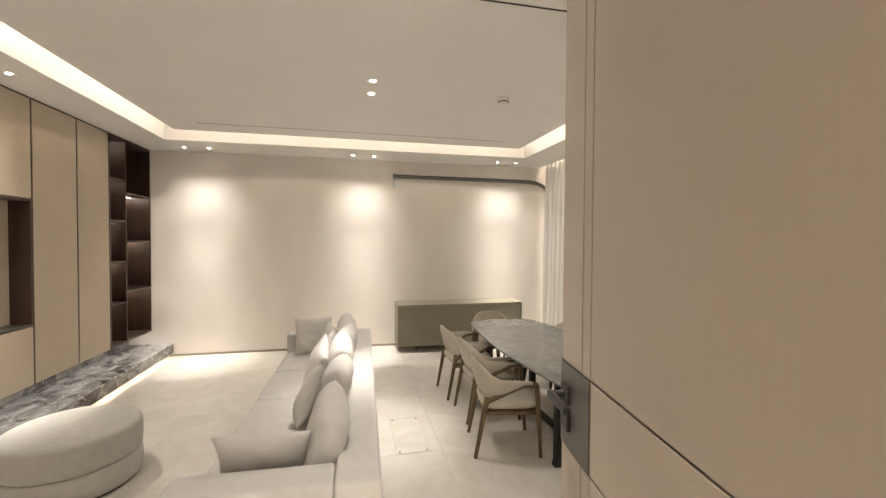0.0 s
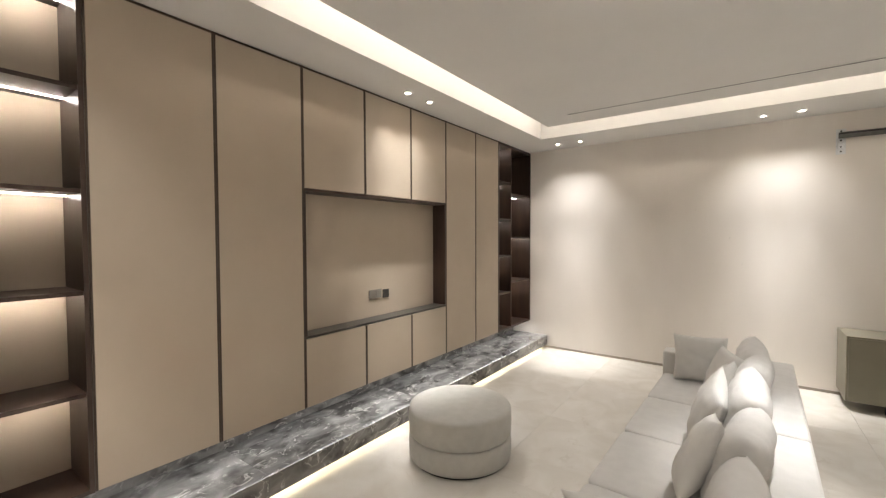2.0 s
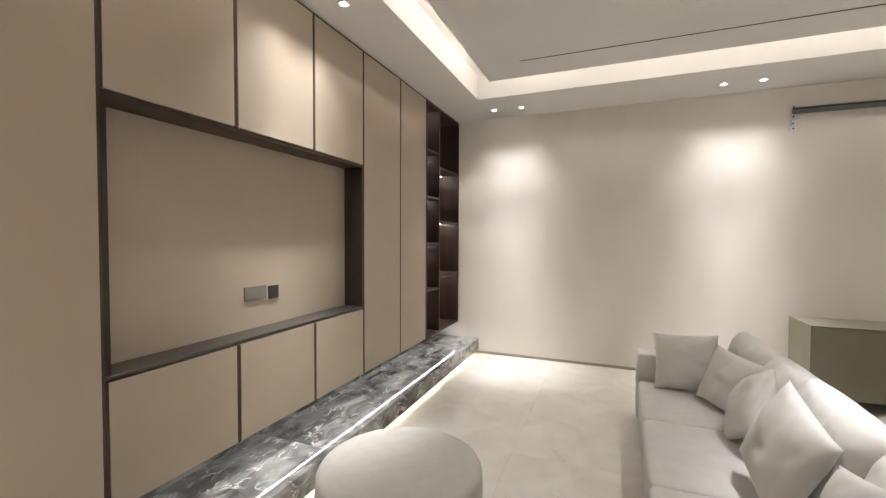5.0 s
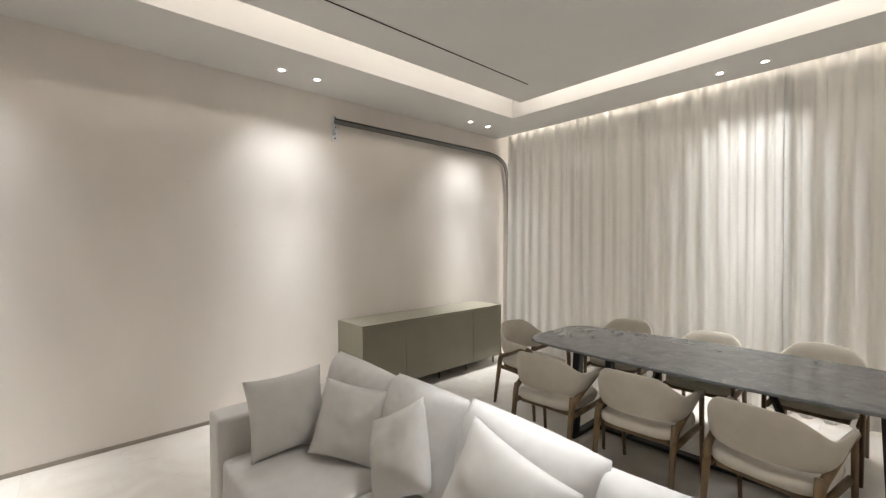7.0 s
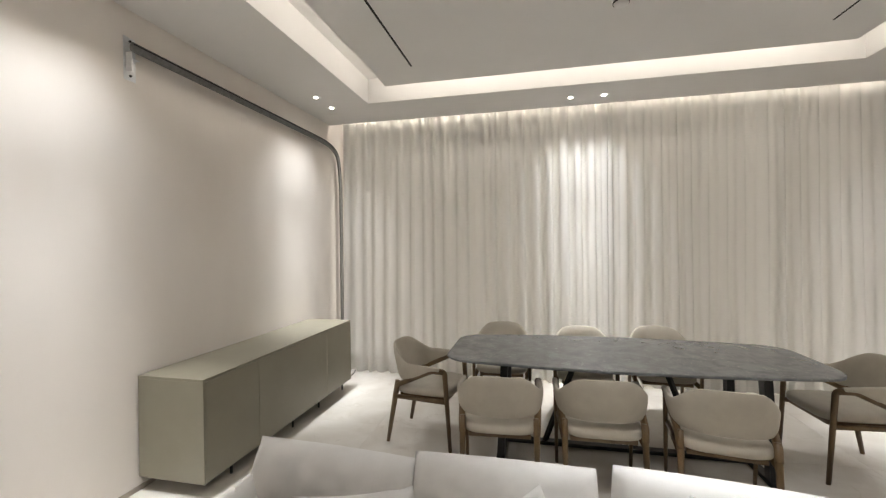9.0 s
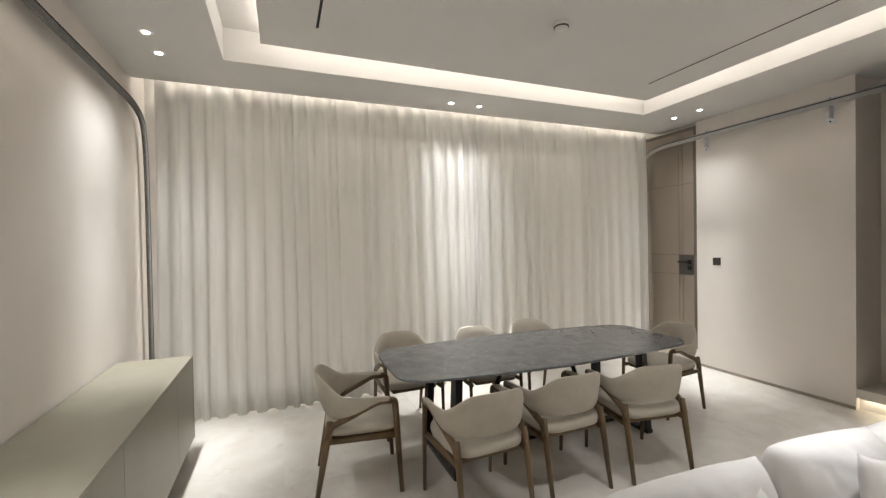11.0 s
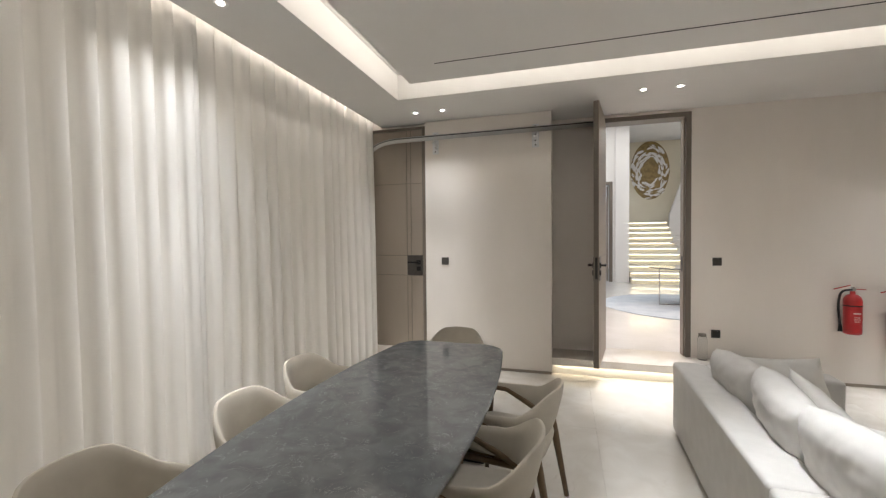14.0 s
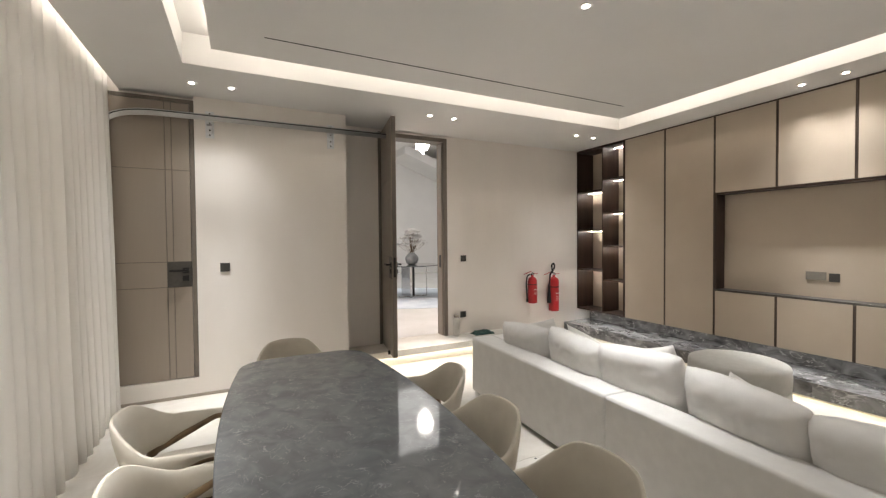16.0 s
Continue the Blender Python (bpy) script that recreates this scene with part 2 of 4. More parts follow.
M = {
    "wallcovering": material("wallcovering", (0.795, 0.745, 0.692), (0.825, 0.775, 0.722), 3.0, 0.72, 0.12, 320, stretch=(1, 1, 0.35)),
    "white_paint": material("white_paint", (0.78, 0.76, 0.73), (0.82, 0.80, 0.77), 1.5, 0.85, 0.04, 200),
    "ceiling_paint": material("ceiling_paint", (0.72, 0.705, 0.685), (0.75, 0.735, 0.715), 1.2, 0.9, 0.03, 150),
    "floor_stone": marble("floor_stone", (0.655, 0.615, 0.552), (0.742, 0.712, 0.658), (0.55, 0.495, 0.42), 3.4, 1.6, 0.20, 0.010, strength=0.45),
    "hall_stone": marble("hall_stone", (0.72, 0.71, 0.69), (0.80, 0.79, 0.78), (0.62, 0.60, 0.56), 1.2, 1.0, 0.10, 0.015, strength=0.4),
    "dark_marble": marble("dark_marble", (0.070, 0.067, 0.064), (0.31, 0.302, 0.295), (0.68, 0.66, 0.63), 6.5, 7.0, 0.07, 0.030, (1.0, 0.6, 1.0), 0.7),
    "table_marble": marble("table_marble", (0.140, 0.150, 0.157), (0.205, 0.217, 0.225), (0.40, 0.41, 0.42), 9.0, 12.0, 0.06, 0.020, strength=0.6),
    "panel_leather": material("panel_leather", (0.475, 0.395, 0.308), (0.505, 0.425, 0.333), 2.0, 0.62, 0.10, 420),
    "dark_wood": material("dark_wood", (0.028, 0.0140, 0.0090), (0.052, 0.029, 0.0190), 9.0, 0.42, 0.08, 90, stretch=(1, 1, 0.12)),
    "door_veneer": material("door_veneer", (0.300, 0.252, 0.206), (0.305, 0.257, 0.211), 70.0, 0.45, 0.025, 160, stretch=(1, 1, 0.05)),
    "frame_veneer": material("frame_veneer", (0.154, 0.129, 0.104), (0.178, 0.150, 0.122), 70.0, 0.42, 0.05, 120, stretch=(1, 1, 0.06)),
    "bronze_gap": material("bronze_gap", (0.050, 0.032, 0.021), (0.068, 0.044, 0.029), 8.0, 0.45),
    "sofa_fabric": material("sofa_fabric", (0.65, 0.632, 0.606), (0.695, 0.677, 0.651), 12.0, 0.94, 0.4, 420, sheen=0.12),
    "pillow_fabric": material("pillow_fabric", (0.66, 0.642, 0.61), (0.70, 0.682, 0.65), 12.0, 0.94, 0.4, 420, sheen=0.12),
    "ottoman_fabric": material("ottoman_fabric", (0.50, 0.485, 0.445), (0.54, 0.525, 0.485), 14.0, 0.92, 0.3, 480, sheen=0.15),
    "chair_fabric": material("chair_fabric", (0.495, 0.45, 0.375), (0.535, 0.49, 0.41), 12.0, 0.85, 0.2, 460, sheen=0.1),
    "chair_wood": material("chair_wood", (0.112, 0.068, 0.030), (0.180, 0.113, 0.053), 14.0, 0.42, 0.08, 120, stretch=(1, 1, 0.15)),
    "black_metal": material("black_metal", (0.012, 0.011, 0.011), (0.02, 0.019, 0.018), 20.0, 0.42, metal=0.3),
    "plate_metal": material("plate_metal", (0.085, 0.078, 0.070), (0.10, 0.092, 0.083), 30.0, 0.38, metal=0.6),
    "lacquer": material("lacquer", (0.228, 0.210, 0.158), (0.243, 0.225, 0.170), 5.0, 0.38, 0.02, 300),
    # Same rail steel twice: darkened for the shaded rail, paler for the lit one
    "galvanised": material("galvanised", (0.19, 0.19, 0.185), (0.26, 0.26, 0.253), 40.0, 0.52, metal=0.85, rough_spread=0.08),
    "rail_steel_lit": material("rail_steel_lit", (0.52, 0.52, 0.515), (0.56, 0.56, 0.555), 40.0, 0.50, metal=0.8, rough_spread=0.08),
    "zinc_plate": material("zinc_plate", (0.70, 0.71, 0.72), (0.80, 0.81, 0.82), 30.0, 0.45, metal=0.6),
    "curtain_cloth": sheer("curtain_cloth", (0.87, 0.85, 0.82), (0.90, 0.885, 0.855)),
    "baseboard_paint": material("baseboard_paint", (0.33, 0.285, 0.235), (0.36, 0.31, 0.26), 6.0, 0.5),
    "slot_black": material("slot_black", (0.03, 0.028, 0.026), rough=0.8),
    "joint": material("joint", (0.60, 0.565, 0.505), (0.63, 0.595, 0.535), 30.0, 0.9),
    "switch_black": material("switch_black", (0.035, 0.032, 0.028), (0.045, 0.041, 0.036), 30.0, 0.45),
    "socket_grey": material("socket_grey", (0.20, 0.18, 0.155), (0.22, 0.20, 0.17), 30.0, 0.5),
    "red_paint": material("red_paint", (0.43, 0.012, 0.017), (0.47, 0.016, 0.020), 10.0, 0.28, coat=0.3),
    "label_paper": material("label_paper", (0.42, 0.022, 0.026), (0.46, 0.03, 0.032), 30.0, 0.55),
    "print_pale": material("print_pale", (0.66, 0.50, 0.46), (0.70, 0.54, 0.50), 30.0, 0.6),
    "rubber": material("rubber", (0.014, 0.013, 0.013), rough=0.6),
    "white_plastic": material("white_plastic", (0.74, 0.73, 0.71), (0.77, 0.76, 0.74), 10.0, 0.4),
    "gold_leaf": material("gold_leaf", (0.20, 0.135, 0.050), (0.33, 0.23, 0.09), 9.0, 0.40, metal=0.25),
    "hall_wall": material("hall_wall", (0.80, 0.79, 0.78), (0.83, 0.82, 0.81), 1.5, 0.8, 0.03, 200),
    "cream_wall": material("cream_wall", (0.74, 0.68, 0.54), (0.78, 0.72, 0.58), 1.5, 0.8, 0.03, 200),
    "blue_rug": material("blue_rug", (0.42, 0.48, 0.56), (0.55, 0.60, 0.66), 3.0, 0.95, 0.4, 300),
    "petal": material("petal", (0.78, 0.76, 0.74), (0.85, 0.83, 0.82), 20.0, 0.7),
    "vase_glaze": material("vase_glaze", (0.22, 0.23, 0.24), (0.40, 0.41, 0.42), 7.0, 0.2, coat=0.5),
    "steel": material("steel", (0.50, 0.50, 0.51), (0.58, 0.58, 0.59), 20.0, 0.22, metal=1.0),
    "smoked_glass": material("smoked_glass", (0.03, 0.032, 0.035), rough=0.06, coat=0.6),
    "dark_cloth": material("dark_cloth", (0.012, 0.020, 0.019), (0.06, 0.13, 0.11), 26.0, 0.95, 0.5, 200),
    "clear_plastic": clear("clear_plastic"),
    "led": glowing("led", (1.0, 0.93, 0.84), 22.0),
    "shelf_led": glowing("shelf_led", (1.0, 0.93, 0.88), 34.0),
    "stair_led": glowing("stair_led", (1.0, 0.90, 0.66), 2.6),
    "bulb": glowing("bulb", (1.0, 0.97, 0.92), 14.0),
}


# ---- building helpers ----
def link(name, bm, mat, parent=None, smooth=False, label=""):
    mesh = bpy.data.meshes.new(name)
    bm.normal_update()
    if smooth:
        for f in bm.faces:
            f.smooth = True
    bm.to_mesh(mesh)
    bm.free()
    mesh.materials.append(M[mat])
    ob = new(name, mesh)
    if parent:
        ob.parent = parent
    if label:
        ob["label"] = label
    return ob


def part(name, bm, mat, parent, label="", smooth=False):
    return link(name, bm, mat, parent, smooth, label)


def thing(name, label, category, at=None, group="", kind=""):
    ob = new(name)
    ob.empty_display_size = 0.1
    if at is not None:
        ob.matrix_world = at
    return tagged(ob, label, category, group, kind)


def structure(name, bm, mat, label="", category="", smooth=False):
    return tagged(link(name, bm, mat, None, smooth), label, category, kind="structure")


def box(x0, x1, y0, y1, z0, z1, bevel=0.0, segments=2, bm=None):
    bm = bm or bmesh.new()
    v = [bm.verts.new((x, y, z)) for x in (x0, x1) for y in (y0, y1) for z in (z0, z1)]
    faces = [bm.faces.new([v[i] for i in f]) for f in
             ((0, 1, 3, 2), (4, 6, 7, 5), (0, 4, 5, 1), (2, 3, 7, 6), (0, 2, 6, 4), (1, 5, 7, 3))]
    if bevel:
        edges = list({e for f in faces for e in f.edges})
        bmesh.ops.bevel(bm, geom=edges, offset=bevel, segments=segments, profile=0.5, affect="EDGES")
    return bm


def rod(p, q, r0, r1=None, sides=10, bm=None, flat=1.0):
    """A tapered bar from p to q; flat squeezes its section across."""
    bm = bm or bmesh.new()
    r1 = r0 if r1 is None else r1
    p, q = Vector(p), Vector(q)
    turn = (q - p).to_track_quat("Z", "Y").to_matrix()
    rings = []
    for c, r in ((p, r0), (q, r1)):
        rings.append([bm.verts.new(c + turn @ Vector((r * math.cos(2 * math.pi * i / sides), flat * r * math.sin(2 * math.pi * i / sides), 0)))
                      for i in range(sides)])
    for i in range(sides):
        j = (i + 1) % sides
        bm.faces.new((rings[0][i], rings[0][j], rings[1][j], rings[1][i]))
    bm.faces.new(rings[0][::-1])
    bm.faces.new(rings[1])
    return bm


def tube(points, radii, sides=10, bm=None, flat=1.0):
    """A bar swept through points, with a radius at each."""
    bm = bm or bmesh.new()
    pts = [Vector(p) for p in points]
    rings = []
    side = Vector((1, 0, 0))
    for k, c in enumerate(pts):
        way = (pts[min(k + 1, len(pts) - 1)] - pts[max(k - 1, 0)]).normalized()
        if abs(way.dot(side)) > 0.95:
            side = Vector((0, 1, 0))
        u = (side - way * side.dot(way)).normalized()
        w = way.cross(u)
        side = u
        r = radii[k] if isinstance(radii, (list, tuple)) else radii
        rings.append([bm.verts.new(c + r * (math.cos(2 * math.pi * i / sides) * u * flat + math.sin(2 * math.pi * i / sides) * w))
                      for i in range(sides)])
    for a, b in zip(rings, rings[1:]):
        for i in range(sides):
            j = (i + 1) % sides
            bm.faces.new((a[i], a[j], b[j], b[i]))
    bm.faces.new(rings[0][::-1])
    bm.faces.new(rings[-1])
    bmesh.ops.recalc_face_normals(bm, faces=bm.faces)
    return bm


def bend(points, r=0.03, steps=5):
    """The line through points with its corners rounded."""
    pts = [Vector(p) for p in points]
    out = [pts[0]]
    for a, b, c in zip(pts, pts[1:], pts[2:]):
        d0, d1 = min(r, (a - b).length * 0.45), min(r, (c - b).length * 0.45)
        s, e = b + (a - b).normalized() * d0, b + (c - b).normalized() * d1
        for i in range(steps + 1):
            t = i / steps
            out.append(s * (1 - t) ** 2 + b * 2 * t * (1 - t) + e * t * t)
    out.append(pts[-1])
    return out


def lathe(profile, sides=28, bm=None, centre=(0, 0)):
    """A turned shape from (radius, height) pairs."""
    bm = bm or bmesh.new()
    rings = [[bm.verts.new((centre[0] + r * math.cos(2 * math.pi * i / sides), centre[1] + r * math.sin(2 * math.pi * i / sides), z))
              for i in range(sides)] for r, z in profile]
    for a, b in zip(rings, rings[1:]):
        for i in range(sides):
            j = (i + 1) % sides
            bm.faces.new((a[i], a[j], b[j], b[i]))
    bm.faces.new(rings[0][::-1])
    bm.faces.new(rings[-1])
    return bm


def puffy(w, d, h, ex=0.22, ez=0.28, nu=36, nv=20, crease=0.0, seed=0, m=None):
    """A stuffed block: a superellipsoid w x d x h about the origin, with soft dents."""
    bm = bmesh.new()

    def power(c, e):
        return math.copysign(abs(c) ** e, c)

    rows = []
    for j in range(1, nv):
        b = math.pi * (j / nv - 0.5)
        row = []
        for i in range(nu):
            a = 2 * math.pi * i / nu
            co = Vector((w / 2 * power(math.cos(b), ez) * power(math.cos(a), ex), d / 2 * power(math.cos(b), ez) * power(math.sin(a), ex),
                         h / 2 * power(math.sin(b), ez)))
            if crease:
                n = noise.noise(co * 5 + Vector((seed * 7.1, seed * 3.3, 0)))
                co *= 1 + crease * n
            row.append(bm.verts.new(co))
        rows.append(row)
    for a, b in zip(rows, rows[1:]):
        for i in range(nu):
            j = (i + 1) % nu
            bm.faces.new((a[i], a[j], b[j], b[i]))
    bm.faces.new(rows[0][::-1])
    bm.faces.new(rows[-1])
    if m:
        bmesh.ops.transform(bm, matrix=m, verts=bm.verts)
    return bm


def pillow_shape(w, h, t, seed=0, n=22, pinch=0.075, edge=2.6, puff=0.55, waves=1.0):
    """A throw pillow standing in the x-z plane, its base at z = 0, with pointed corners and soft wrinkles."""
    bm = bmesh.new()
    sides = []
    for s in (1, -1):
        grid = []
        for j in range(n + 1):
            row = []
            for i in range(n + 1):
                u, v = 2 * i / n - 1, 2 * j / n - 1
                x = u * w / 2 * (1 - pinch * (1 - v * v) * abs(u) ** 3)
                z = v * h / 2 * (1 - pinch * (1 - u * u) * abs(v) ** 3)
                full = ((1 - abs(u) ** edge) * (1 - abs(v) ** edge)) ** puff
                wrinkle = noise.noise(Vector((u * 2.2 + seed * 5, v * 2.2, s * 3 + seed))) * 0.16 * waves
                sag = 0.10 * (0.5 - (v + 1) / 2) * full
                wrinkle += noise.noise(Vector((u * 6.5 + seed * 3, v * 5.0 + u * 2.0, s * 2 + seed))) * 0.07
                wrinkle += noise.noise(Vector((u * 13 + seed, v * 11 - u * 4, s + seed * 2))) * 0.035
                y = s * t / 2 * full * (1 + wrinkle + sag)
                row.append((x, y, z + h / 2))
            grid.append(row)
        sides.append(grid)
    front = [[bm.verts.new(c) for c in row] for row in sides[0]]
    back = [[front[j][i] if i in (0, n) or j in (0, n) else bm.verts.new(sides[1][j][i]) for i in range(n + 1)] for j in range(n + 1)]
    for j in range(n):
        for i in range(n):
            bm.faces.new((front[j][i + 1], front[j][i], front[j + 1][i], front[j + 1][i + 1]))
            bm.faces.new((back[j][i], back[j][i + 1], back[j + 1][i + 1], back[j + 1][i]))
    bmesh.ops.recalc_face_normals(bm, faces=bm.faces)
    return bm


# ---- large structure ----
LEFT, RIGHT, BOX, CURTAIN_EDGE = -3.15, 4.10, 0.25, 3.72

structure("wall_back", box(LEFT - 0.15, RIGHT + 0.15, BACK, BACK + 0.18, -0.1, 3.45), "wallcovering", "pale beige textured wallcovering on the long end wall", "wall")
structure("wall_left", box(LEFT - 0.15, LEFT, FRONT - 0.2, BACK, -0.1, 3.45), "white_paint", "white painted wall behind the fitted cabinets", "wall")
structure("wall_right", box(RIGHT, RIGHT + 0.15, -0.4, BACK, -0.1, 3.45), "white_paint", "white wall behind the floor-length curtain", "wall")
front = box(LEFT, -0.028, FRONT - 0.2, FRONT, -0.1, 3.45)
box(1.005, 1.53, FRONT - 0.2, FRONT, -0.1, 3.45, bm=front)
box(-0.028, 1.005, FRONT - 0.2, FRONT, 3.067, 3.45, bm=front)
structure("wall_front", front, "wallcovering", "pale beige textured wall around the entrance door", "wall")
block = box(1.53, 3.09, FRONT - 0.2, BOX, -0.1, 3.45)
structure("wall_front_block", block, "wallcovering", "beige wall block standing proud beside the alcove", "wall")
beside = box(3.09, RIGHT, FRONT - 0.2, 0.17, -0.1, 3.45)
box(3.09, RIGHT, 0.17, BOX, -0.1, STEP, bm=beside)
box(3.96, RIGHT, 0.17, BOX, STEP, 3.45, bm=beside)
structure("wall_side_door", beside, "wallcovering", "beige wall around the closed side door", "wall")

# Ceiling: soffit ring, lit cove, floating centre panel and the curtain pocket
roof = box(LEFT, OUT_X0, -0.38, BACK, SOFFIT, 3.45)
box(OUT_X1, CURTAIN_EDGE, -0.38, BACK, SOFFIT, 3.45, bm=roof)
box(OUT_X0, OUT_X1, OUT_Y1, BACK, SOFFIT, 3.45, bm=roof)
box(OUT_X0, OUT_X1, -0.38, OUT_Y0, SOFFIT, 3.45, bm=roof)
box(OUT_X0, OUT_X1, OUT_Y0, OUT_Y1, COVE, 3.45, bm=roof)
box(IN_X0 + 0.22, IN_X1 - 0.22, IN_Y0 + 0.22, IN_Y1 - 0.22, CENTRE + 0.02, COVE, bm=roof)
box(IN_X0, IN_X1, IN_Y0, IN_Y1, CENTRE, CENTRE + 0.025, bm=roof)
box(CURTAIN_EDGE, RIGHT, BOX, BACK, 3.32, 3.45, bm=roof)
structure("ceiling", roof, "ceiling_paint", "white plaster ceiling with a lit cove round a floating centre panel", "ceiling")

# Long air slots in the centre panel; flat black strips imitate their dark recess
for y in (1.72, 4.91):
    slot = structure("air_slot", box(-1.43, 2.488, y - 0.009, y + 0.009, CENTRE - 0.0015, CENTRE + 0.004), "slot_black", "thin black linear air slot in the ceiling", "air vent")
    part("lip", box(-1.436, 2.494, y - 0.016, y - 0.010, CENTRE - 0.002, CENTRE + 0.002), "white_plastic", slot)
    part("lip", box(-1.436, 2.494, y + 0.010, y + 0.016, CENTRE - 0.002, CENTRE + 0.002), "white_plastic", slot)

# Baseboards with a slim taupe face
base = box(-2.30, RIGHT, BACK - 0.010, BACK, 0.0, 0.032, 0.002, 1)
box(1.53, 3.95, BOX, BOX + 0.010, 0.0, 0.032, 0.002, 1, bm=base)
box(-2.3, -0.95, FRONT, FRONT + 0.010, 0.0, 0.032, 0.002, 1, bm=base)
structure("baseboard", base, "baseboard_paint", "slim taupe baseboard along the walls", "baseboard")

# Entrance step: a floating stone slab over a recessed riser
step = structure("entrance_step", box(-0.95, 1.53, FRONT - 0.2, BOX + 0.005, 0.115, STEP, 0.004, 2), "floor_stone", "pale stone entrance step lit from below", "step")
part("riser", box(-0.90, 1.53, FRONT, 0.19, 0.0, 0.115), "white_paint", step)

# ---- entrance door and side door ----


def door_face(parent, w, z0, z1, y, face):
    """Grooved veneer boards of a door in local x from 0 (hinge) to w, on the side that face (1 or -1) names."""
    cut = w - 0.212, w - 0.155
    heights = (z0, 1.148, 1.405, 2.335, z1) if face < 0 else (z0, 1.148, 1.405, z1)
    d0, d1 = (y, y + 0.006) if face > 0 else (y - 0.006, y)
    g = 0.0035
    for a, b in zip(heights, heights[1:]):
        for u0, u1 in ((0.0, cut[0]), cut, (cut[1], w)):
            part("board", box(u0 + (g if u0 else 0), u1 - (g if u1 < w else 0), d0, d1, a + (g if a > z0 else 0), b - (g if b < z1 else 0), 0.0012, 1), "door_veneer", parent)


def lock_set(parent, x0, x1, y, face):
    """Dark metal plate with a lever and a square key rose."""
    s = 1 if face > 0 else -1
    a, b = sorted((y, y + s * 0.004))
    plate = part("lock_plate", box(x0, x1, a, b, 1.148, 1.405, 0.001, 1), "plate_metal", parent, "brushed dark metal lock plate")
    rose_x = x1 - 0.055
    for zc, n in ((1.315, "handle_rose"), (1.235, "key_rose")):
        a, b = sorted((y + s * 0.004, y + s * 0.016))
        part(n, box(rose_x - 0.028, rose_x + 0.028, a, b, zc - 0.028, zc + 0.028, 0.003, 2), "black_metal", plate)
    lever = rod((rose_x, y + s * 0.014, 1.315), (rose_x, y + s * 0.055, 1.315), 0.011)
    box(rose_x - 0.135, rose_x + 0.013, y + s * 0.055 - 0.009, y + s * 0.055 + 0.009, 1.304, 1.326, 0.004, 2, bm=lever)
    part("handle", lever, "black_metal", plate, "black lever handle")


frame_door = tagged(new("door_1"), "open tall taupe veneer entrance door with dark frame", "door", kind="structure")
jamb = box(-0.028, 0.030, FRONT - 0.215, FRONT + 0.014, STEP, 3.067, 0.003, 1)
part("jamb", jamb, "frame_veneer", frame_door, "taupe veneer door frame")
part("jamb", box(0.965, 1.005, FRONT - 0.215, FRONT + 0.014, STEP, 3.067, 0.003, 1), "frame_veneer", frame_door)
part("head", box(0.030, 0.965, FRONT - 0.215, FRONT + 0.014, 3.012, 3.067, 0.003, 1), "frame_veneer", frame_door)
part("rebate", box(0.030, 0.042, FRONT - 0.17, FRONT - 0.035, STEP, 3.0, 0.002, 1), "door_veneer", frame_door)
part("strike", box(0.0425, 0.0445, FRONT - 0.12, FRONT - 0.06, 1.20, 1.38), "black_metal", frame_door)
leaf = thing("door_leaf", "tall taupe veneer door leaf standing open", "door", pose(0.893, -0.295, 0, 0, 0, 80.85))
part("core", box(0.0, 0.912, -0.044, 0.0, STEP + 0.012, 3.055, 0.001, 1), "frame_veneer", leaf)
door_face(leaf, 0.912, STEP + 0.012, 3.055, 0.0, 1)
door_face(leaf, 0.912, STEP + 0.012, 3.055, -0.044, -1)
lock_set(leaf, 0.700, 0.912, 0.006, 1)
lock_set(leaf, 0.700, 0.912, -0.050, -1)
part("latch", box(0.912, 0.915, -0.034, -0.010, 1.17, 1.40), "black_metal", leaf)
for z in (0.45, 1.1, 1.9, 2.6, 2.85):
    part("hinge", rod((-0.012, -0.050, z), (-0.012, -0.050, z + 0.11), 0.009), "plate_metal", leaf)
part("door_stop", rod((0.70, -0.062, STEP + 0.006), (0.70, -0.062, STEP + 0.05), 0.018), "black_metal", leaf)

side_door = tagged(new("door_2"), "closed tall taupe veneer door with grooved panels", "door", kind="structure")
side_door.matrix_world = pose(3.90, BOX - 0.012, 0, 0, 0, 180)
part("core", box(0.0, 0.765, 0.0, 0.045, STEP + 0.008, 3.015), "frame_veneer", side_door)
door_face(side_door, 0.765, STEP + 0.008, 3.015, 0.0, -1)
lock_set(side_door, 0.553, 0.765, -0.006, -1)
part("jamb", box(0.770, 0.808, -0.010, 0.05, STEP, 3.056, 0.002, 1), "frame_veneer", side_door, "darker veneer frame")
part("jamb", box(-0.055, -0.005, -0.010, 0.05, STEP, 3.056, 0.002, 1), "frame_veneer", side_door)
part("head", box(-0.005, 0.770, -0.010, 0.05, 3.020, 3.056, 0.002, 1), "frame_veneer", side_door)

# ---- ceiling fittings ----
first = None
for x, y, z in SPOTS:
    if first is None:
        first = thing("downlight", "small round recessed white ceiling spotlight, switched on", "downlight", pose(x, y, z), "recessed ceiling spotlights")
        ring = lathe([(0.028, -0.001), (0.031, -0.005), (0.044, -0.004), (0.047, 0.0), (0.047, 0.003)], 24)
        part("trim_ring", ring, "white_plastic", first, smooth=True)
        part("bulb", lathe([(0.0185, -0.0065), (0.0185, -0.0055)], 24), "bulb", first, "glowing lamp disc")
    else:
        copy_thing(first, pose(x, y, z))

